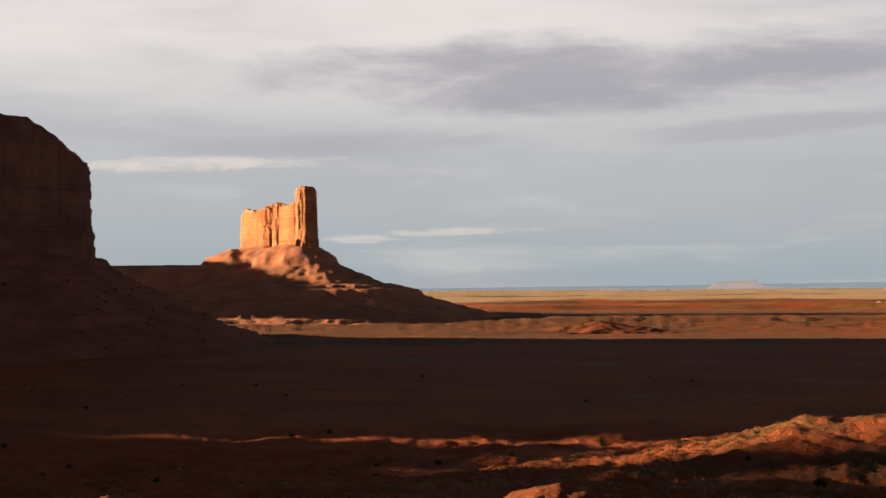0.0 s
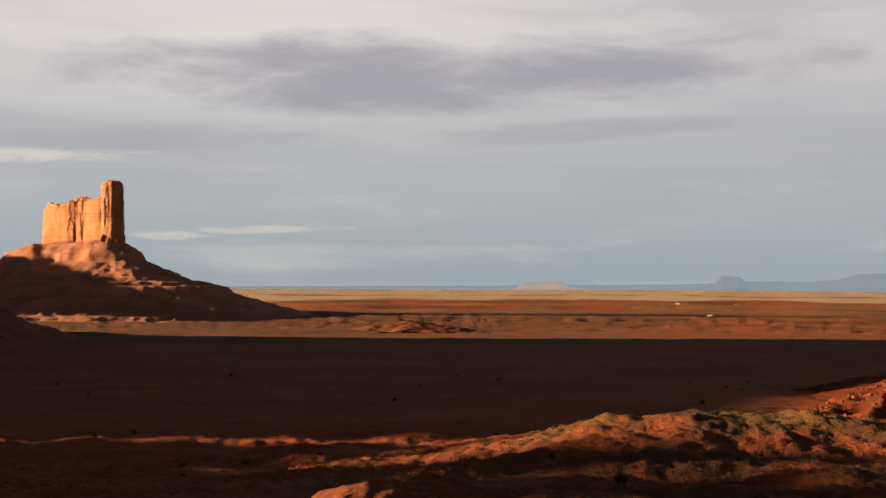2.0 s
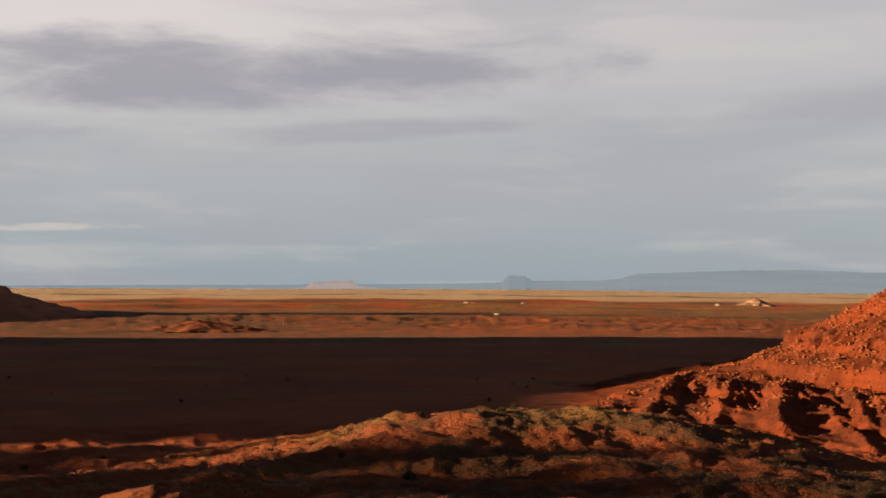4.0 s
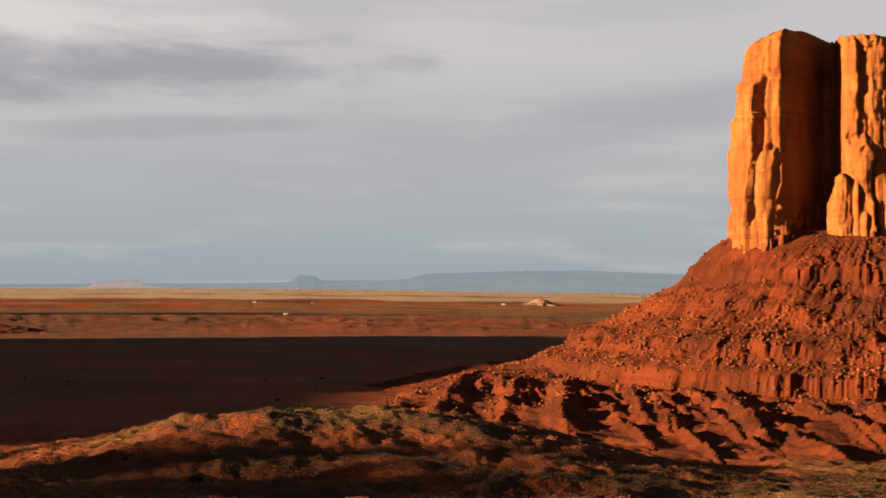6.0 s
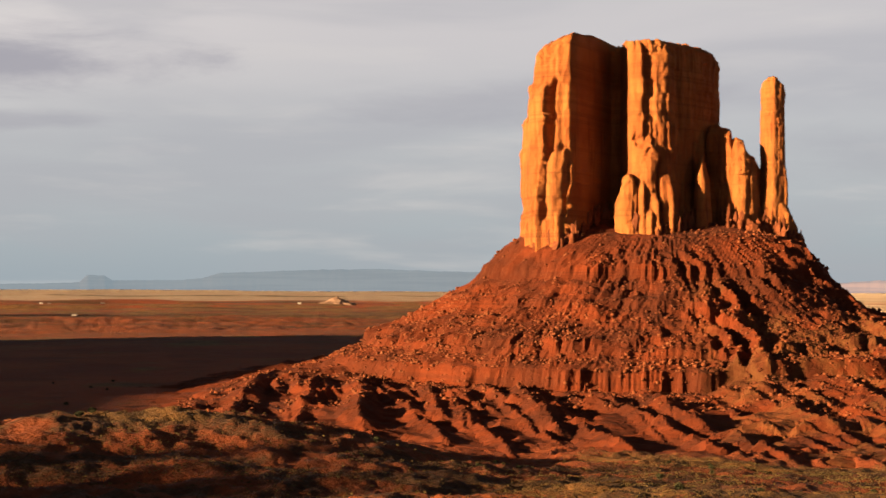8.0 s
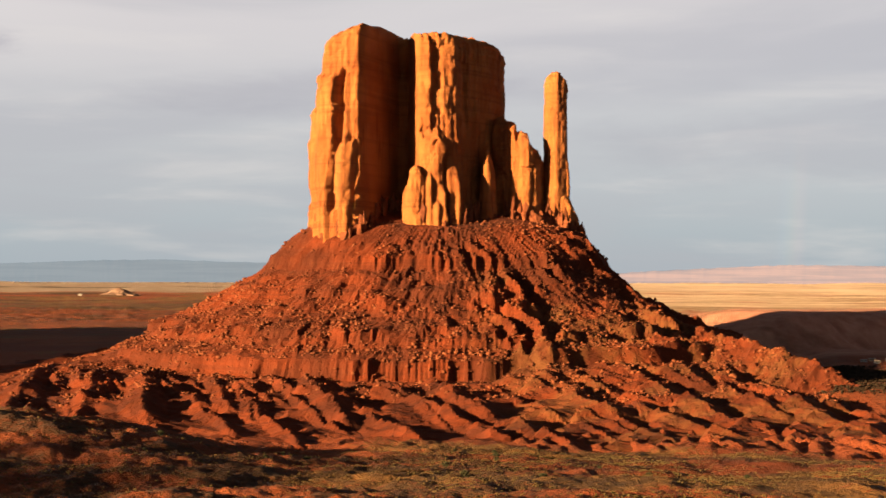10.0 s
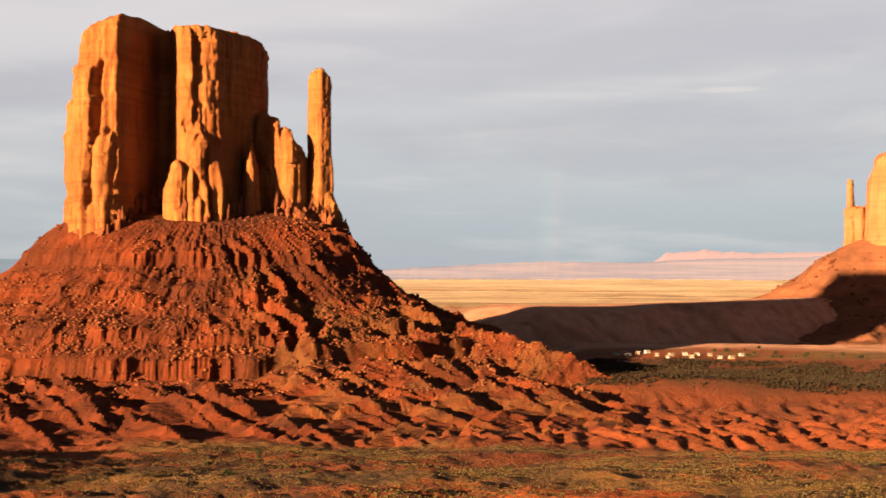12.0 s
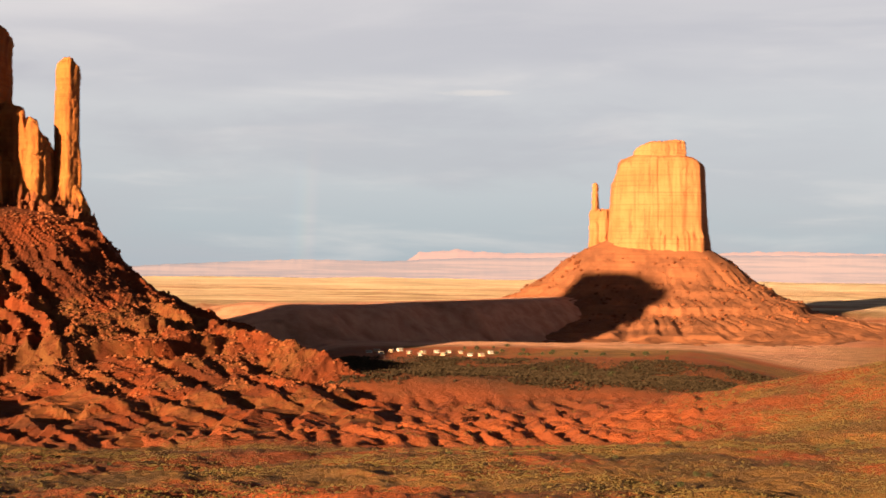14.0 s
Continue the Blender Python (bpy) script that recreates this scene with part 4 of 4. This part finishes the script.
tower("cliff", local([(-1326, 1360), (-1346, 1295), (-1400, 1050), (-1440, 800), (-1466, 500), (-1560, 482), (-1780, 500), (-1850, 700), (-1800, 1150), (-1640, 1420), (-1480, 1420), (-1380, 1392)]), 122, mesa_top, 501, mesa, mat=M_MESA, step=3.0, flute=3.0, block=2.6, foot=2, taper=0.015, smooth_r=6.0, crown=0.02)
# these two cliffs are added out of view to shape the shadows
tower("shade_saddle_cliff", local([(-1468, 500), (-1478, 300), (-1500, 8), (-1620, 4), (-1720, 20), (-1730, 300), (-1700, 500)]), 122, saddle_top, 507, mesa, mat=M_MESA, step=4.5, flute=3.0, block=2.6, foot=2, taper=0.015, smooth_r=6.0, crown=0.02)
tower("shade_end_cliff", local([(-1502, 4), (-1518, -100), (-1540, -212), (-1690, -212), (-1730, -100), (-1720, 4)]), 122, light_notched, 509, mesa, mat=M_MESA, step=3.5, flute=2.0, block=2.0, foot=2, taper=0.015, smooth_r=6.0, crown=0.02)
MESA_PROF = ([-250, 0, 34, 38, 110, 190, 250, 330], [126, 124, 108, 102, 64, 24, 2, -26])


def mesa_apron():
    n, m = 700, 120
    pts = [(px + 1550, py - 800) for px, py in MESA_PLAN]
    c = (-20.0, -230.0)
    th, r0 = polygon_radius(pts, c, n)
    for _ in range(3):
        r0 = sum(np.roll(r0, i) for i in range(-4, 5)) / 9
    d = np.linspace(-20, 330, m)
    D, T = np.meshgrid(d, th, indexing="xy")
    x0, y0 = r0 * np.cos(th), r0 * np.sin(th)
    tx, ty = np.roll(x0, -1) - np.roll(x0, 1), np.roll(y0, -1) - np.roll(y0, 1)
    ln = np.hypot(tx, ty)
    nx, ny = ty / ln, -tx / ln
    for _ in range(6):
        nx, ny = (sum(np.roll(v, i) for i in range(-6, 7)) / 13 for v in (nx, ny))
    ln = np.hypot(nx, ny)
    X, Y = c[0] + x0[:, None] + (nx / ln)[:, None] * D, c[1] + y0[:, None] + (ny / ln)[:, None] * D
    dd = D + 10 * fbm(X / 60, Y / 60, 3, 520) + 14 * (ridged(X / 90, Y / 90, 3, 521) - 0.45) * smooth(D, 5, 80)
    Z = np.interp(dd, *MESA_PROF) + 3.4 * fbm(X / 24, Y / 24, 4, 522, 0.6) * smooth(D, 0, 30)
    part("talus", grid_mesh("talus", X, Y, Z, wrap=True), M_MESA_TALUS, mesa)
    rng = np.random.default_rng(523)
    seen = np.argwhere((Y > 350) & (X > -60) & (D > 8) & (D < 250))
    pick = seen[rng.integers(0, len(seen), 1800)]
    spot = np.stack([v[pick[:, 0], pick[:, 1]] for v in (X, Y, Z)], 1) + rng.uniform(-1.5, 1.5, (1800, 3)) * np.array([1, 1, 0])
    rubble("rubble", mesa, spot, 1.2 + 5.5 * rng.random(1800) ** 4, 524, M_BOULDER, "fallen blocks on the shaded talus")


mesa_apron()

# a second mesa beyond it, added outside the view to shade the foot of the castle-like butte
shade_mesa = new("mesa")
shade_mesa.location = (-2650, 2080, 0)
tagged(shade_mesa, "unseen flat-topped mesa beyond the long one, added to cast shade", "mesa")
tower("cliff", [(290, -380), (330, -150), (320, 20), (190, 80), (-100, 130), (-250, 60), (-250, -380)], 100, lambda x, y: 219 + 2 * pn(x / 30, y / 30, 2), 530, shade_mesa, step=9, flute=5, block=3, foot=10, smooth_r=20.0)
skirt("talus", shade_mesa, (20, -130, 270, 300, 270, 240), ([-100, 0, 60, 180, 260], [112, 106, 74, 10, -30]), 540, (-540, 620, -680, 400), 14.0, 14.0)

# ---------------------------------------------------------------- lesser hills and far country
def hill(name, azimuth, d, width, depth, height, seed, mat, label, rough=0.35, sharp=1.0):
    """A low worn hill with gullied flanks, sunk a little into the ground."""
    e_at = at(azimuth, d)
    z0 = float(ground_z(np.array(e_at.x), np.array(e_at.y)))
    u = np.linspace(-1.15, 1.15, 90)
    X, Y = np.meshgrid(u, u, indexing="ij")
    rr = np.hypot(X, Y) * (1 + 0.25 * fbm(X * 2, Y * 2, 3, seed))
    Z = np.clip(1 - rr, -0.3, 1) ** 1
    Z = np.where(Z > 0, np.abs(Z) ** sharp, Z) * (1 + rough * (ridged(X * 3, Y * 3, 3, seed + 1) - 0.4)) * height - 0.5
    me = grid_mesh(name, X * width / 2, Y * depth / 2, Z)
    ob = part(name, me, mat)
    ob.matrix_world = Matrix.Translation((e_at.x, e_at.y, z0)) @ Matrix.Rotation(-radians(azimuth), 4, "Z")
    return tagged(ob, label, "hill")


hill("hill", -23.4, 2120, 190, 130, 13, 601, M_BADLAND, "low gullied red hill on the valley floor")
hill("hill", -0.35, 3700, 100, 80, 19, 611, M_PALE_CLAY, "pale conical hill on the far plain", 0.05, 1.2)
hill("rock_outcrop", -43.8, 332, 34, 30, 8.0, 621, M_BADLAND, "smooth rounded red sandstone dome", 0.06, 0.6)
hill("rock_outcrop", -25.2, 335, 36, 30, 7.0, 631, M_BADLAND, "smooth rounded red sandstone dome", 0.06, 0.6)


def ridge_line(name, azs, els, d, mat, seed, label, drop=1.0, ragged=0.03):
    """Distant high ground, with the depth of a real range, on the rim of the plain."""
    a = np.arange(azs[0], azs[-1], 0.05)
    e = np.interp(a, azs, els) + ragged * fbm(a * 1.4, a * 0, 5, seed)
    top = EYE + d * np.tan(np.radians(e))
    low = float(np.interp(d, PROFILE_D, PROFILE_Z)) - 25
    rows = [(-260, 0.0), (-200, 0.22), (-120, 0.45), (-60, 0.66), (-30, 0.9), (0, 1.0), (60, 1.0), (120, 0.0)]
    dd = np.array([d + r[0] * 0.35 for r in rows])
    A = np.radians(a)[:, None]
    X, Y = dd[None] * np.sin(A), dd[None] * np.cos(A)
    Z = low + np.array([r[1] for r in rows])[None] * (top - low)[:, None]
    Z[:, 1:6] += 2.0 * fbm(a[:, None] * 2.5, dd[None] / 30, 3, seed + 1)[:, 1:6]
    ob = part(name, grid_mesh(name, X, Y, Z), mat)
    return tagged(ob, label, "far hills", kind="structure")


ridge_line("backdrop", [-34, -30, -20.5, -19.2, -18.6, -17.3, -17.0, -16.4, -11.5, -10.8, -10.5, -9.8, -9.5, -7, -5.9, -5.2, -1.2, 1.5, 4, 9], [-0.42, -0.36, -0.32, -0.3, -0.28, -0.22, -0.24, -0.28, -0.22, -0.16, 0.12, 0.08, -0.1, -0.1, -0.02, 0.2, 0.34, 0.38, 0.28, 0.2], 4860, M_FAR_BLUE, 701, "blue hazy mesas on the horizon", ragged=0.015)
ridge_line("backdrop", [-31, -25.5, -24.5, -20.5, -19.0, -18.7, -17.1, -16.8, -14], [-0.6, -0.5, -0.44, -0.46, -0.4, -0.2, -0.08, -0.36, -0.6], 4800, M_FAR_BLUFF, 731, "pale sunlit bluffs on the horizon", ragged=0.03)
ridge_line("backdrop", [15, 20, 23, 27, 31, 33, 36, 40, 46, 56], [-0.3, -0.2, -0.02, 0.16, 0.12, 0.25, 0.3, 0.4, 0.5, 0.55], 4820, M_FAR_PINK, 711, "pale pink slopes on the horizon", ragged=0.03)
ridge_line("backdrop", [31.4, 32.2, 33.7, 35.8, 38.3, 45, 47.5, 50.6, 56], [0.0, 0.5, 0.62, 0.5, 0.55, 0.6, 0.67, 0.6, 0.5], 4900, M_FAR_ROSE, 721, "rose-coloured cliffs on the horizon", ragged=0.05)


# ---------------------------------------------------------------- plants
def tuft_field(name, count, seed, band, label, mat, size=(0.35, 1.1), keep=None):
    """Sage and bunch grass: little sprays of blades, far too many to count."""
    rng = np.random.default_rng(seed)
    a = rng.uniform(band[0], band[1], count * 3)
    d = np.sqrt(rng.uniform(band[2] ** 2, band[3] ** 2, count * 3))
    x, y = d * np.sin(np.radians(a)), d * np.cos(np.radians(a))
    w = np.clip(0.35 + 1.1 * fbm(x / 55, y / 55, 3, 81), 0.03, 1)
    if keep is not None:
        w = w * keep(a, d)
    ok = rng.random(len(x)) < w
    x, y = x[ok][:count], y[ok][:count]
    n = len(x)
    z = ground_z(x, y)
    s = rng.uniform(size[0], size[1], n) ** 1.3
    blades = 4
    ang = rng.uniform(0, 2 * math.pi, (n, blades))
    lean = rng.uniform(0.3, 1.1, (n, blades))
    c, sn = np.cos(ang), np.sin(ang)
    tipx, tipy = x[:, None] + c * lean * s[:, None], y[:, None] + sn * lean * s[:, None]
    tipz = z[:, None] + s[:, None] * rng.uniform(0.5, 1.1, (n, blades))
    wx, wy = -sn * 0.42 * s[:, None], c * 0.42 * s[:, None]
    bx, by, bz = x[:, None] + c * 0.15, y[:, None] + sn * 0.15, z[:, None] - 0.1
    V = np.stack([np.stack([bx + 0 * wx, by + 0 * wy, bz + 0 * wx], -1),
                  np.stack([(bx + tipx) / 2 + wx, (by + tipy) / 2 + wy, (bz + tipz) / 2 + 0.1 * s[:, None]], -1),
                  np.stack([tipx, tipy, tipz], -1),
                  np.stack([(bx + tipx) / 2 - wx, (by + tipy) / 2 - wy, (bz + tipz) / 2 + 0.1 * s[:, None]], -1)], -2)
    co = V.reshape(-1, 3).astype(np.float32)
    q = np.arange(len(co), dtype=np.int32)
    me = bpy.data.meshes.new(name)
    me.vertices.add(len(co))
    me.vertices.foreach_set("co", co.ravel())
    me.loops.add(len(q))
    me.loops.foreach_set("vertex_index", q)
    me.polygons.add(len(q) // 4)
    me.polygons.foreach_set("loop_start", np.arange(0, len(q), 4, dtype=np.int32))
    me.polygons.foreach_set("loop_total", np.full(len(q) // 4, 4, dtype=np.int32))
    me.update(calc_edges=True)
    return tagged(part(name, me, mat), label, "desert plants", kind="stuff")


tuft_field("sagebrush", 30000, 801, (-50, 53, 330, 680), "low dry sage and straw-coloured bunch grass", M_SAGE, (0.3, 0.75))
tuft_field("sagebrush", 9000, 802, (20, 53, 640, 900), "low dry sage on the grassy rise", M_SAGE, (0.4, 0.9), lambda a, d: np.clip(smooth(a, 39, 46) + 0.12, 0, 1))
tuft_field("bunchgrass", 14000, 804, (12, 53, 340, 640), "straw-coloured bunch grass on red sand", M_SAGE, (0.3, 0.65))
# a few real bushes, packed dense here in place of a shadow
tuft_field("greasewood", 24000, 803, (26, 49, 955, 1255), "dark greasewood in the dry wash, thickened to stand in for shade", M_SHADE_BRUSH, (0.8, 1.8), lambda a, d: 3.0 * smooth(a, 26, 29) * (1 - smooth(a, 43, 49)) * smooth(d, 955, 990) * (1 - smooth(d, 1215, 1255)))


def juniper(seed):
    """One juniper bush: a forked stem and a crown of many small sprays."""
    rng = random.Random(seed)
    e = new("juniper")
    stem = bmesh.new()
    for i in range(4):
        m = Euler((rng.uniform(-0.5, 0.5), rng.uniform(-0.5, 0.5), 0)).to_matrix().to_4x4()
        bmesh.ops.create_cone(stem, cap_ends=True, segments=6, radius1=0.11, radius2=0.03, depth=1.2, matrix=m @ Matrix.Translation((0, 0, 0.5)))
    part("stem", stem, M_BARK, e)
    crown = bmesh.new()
    for i in range(150):
        p = Vector((rng.gauss(0, 1), rng.gauss(0, 1), rng.gauss(0, 1))).normalized() * rng.uniform(0.4, 1.0)
        p = Vector((p.x * 1.15, p.y * 1.15, p.z * 0.75 + 0.95))
        r = rng.uniform(0.16, 0.34)
        m = Matrix.Translation(p) @ Euler((rng.uniform(0, 6), rng.uniform(0, 6), rng.uniform(0, 6))).to_matrix().to_4x4()
        vs = [crown.verts.new(m @ Vector(v)) for v in ((-r, 0, 0), (0, -r * 0.5, r * 0.2), (r, 0, 0), (0, r * 0.6, r * 0.3))]
        crown.faces.new(vs)
    part("crown", crown, M_JUNIPER, e)
    return tagged(e, "dark green rounded juniper bush on red ground", "bush", "scattered junipers")


def plant_junipers():
    rng = random.Random(5)
    kinds = [juniper(i) for i in range(3)]
    spots = []
    for i in range(46):                        # over the near ground and the shaded valley
        spots.append((rng.uniform(-49, -9), rng.uniform(420, 1250), rng.uniform(0.9, 2.0)))
    for i in range(34):                        # in the wash between the buttes
        spots.append((rng.uniform(33, 43), rng.uniform(1080, 1420), rng.uniform(1.4, 2.6)))
    for i in range(40):                        # over the near grass
        spots.append((rng.uniform(0, 52), rng.uniform(380, 640), rng.uniform(0.7, 1.4)))
    spots.append((-10.28, 612, 1.8))
    used = set()
    for i, (a, d, s) in enumerate(spots):
        p = at(a, d)
        z = float(ground_z(np.array(p.x), np.array(p.y))) - 0.1
        m = Matrix.Translation((p.x, p.y, z)) @ Matrix.Rotation(rng.uniform(0, 6.28), 4, "Z")
        k = kinds[i % 3]
        if i % 3 in used:
            ob = copy_thing(k, m)
        else:
            used.add(i % 3)
            k.matrix_world = m
            ob = k
        ob.scale = (s * rng.uniform(0.85, 1.2), s * rng.uniform(0.85, 1.2), s * rng.uniform(0.8, 1.1))


plant_junipers()


# ---------------------------------------------------------------- the little settlement
def box(bm, x0, x1, y0, y1, z0, z1):
    r = bmesh.ops.create_cube(bm, size=1)
    for v in r["verts"]:
        v.co = Vector(((x0 + x1) / 2 + v.co.x * (x1 - x0), (y0 + y1) / 2 + v.co.y * (y1 - y0), (z0 + z1) / 2 + v.co.z * (z1 - z0)))


def house(azimuth, d, w, l, h, turn, wall_mat, label):
    p = at(azimuth, d)
    z = float(ground_z(np.array(p.x), np.array(p.y)))
    e = new("house")
    e.matrix_world = Matrix.Translation((p.x, p.y, z)) @ Matrix.Rotation(radians(turn - azimuth), 4, "Z")
    bm = bmesh.new()
    box(bm, -w / 2, w / 2, -l / 2, l / 2, -1, h)
    part("wall", bm, wall_mat, e)
    bm = bmesh.new()
    vs = [bm.verts.new(v) for v in ((-w / 2 - 0.4, -l / 2 - 0.4, h), (w / 2 + 0.4, -l / 2 - 0.4, h), (w / 2 + 0.4, l / 2 + 0.4, h), (-w / 2 - 0.4, l / 2 + 0.4, h), (-w / 2 - 0.4, 0, h + l * 0.2), (w / 2 + 0.4, 0, h + l * 0.2))]
    for f in ((0, 1, 5, 4), (2, 3, 4, 5), (0, 4, 3), (1, 2, 5), (3, 2, 1, 0)):
        bm.faces.new([vs[i] for i in f])
    part("roof", bm, M_ROOF, e)
    for i, x in enumerate((-w * 0.3, w * 0.3)):
        bm = bmesh.new()
        box(bm, x - 0.6, x + 0.6, -l / 2 - 0.04, -l / 2 + 0.1, 1.0, 2.1)
        part("window", bm, M_PANE, e)
    bm = bmesh.new()
    box(bm, -0.5, 0.5, -l / 2 - 0.05, -l / 2 + 0.1, 0, 2.05)
    part("door", bm, M_ROOF, e)
    return tagged(e, label, "house", "desert settlement")


hr = random.Random(12)
for i, a in enumerate((30.15, 30.5, 30.7, 31.15, 31.5, 31.9, 32.25, 32.4, 32.9, 33.3, 33.55, 34.0, 34.45, 34.9, 35.3)):
    white = i % 4 in (0, 2)
    house(a + hr.uniform(-0.08, 0.08), 1262 + hr.uniform(-14, 62), hr.uniform(3.2, 6.2), hr.uniform(3.2, 4.2), hr.uniform(2.1, 2.6), hr.uniform(-35, 35), M_WHITE if white else M_TANWALL, "small white house on the desert floor" if white else "small tan house on the desert floor")
for a, d in ((-12.3, 3720), (-12.0, 3730), (-9.9, 3740), (-1.9, 3600), (-11.0, 2850)):
    house(a, d, 9, 6, 3.0, hr.uniform(-20, 20), M_WHITE, "small white farm building far out on the plain")
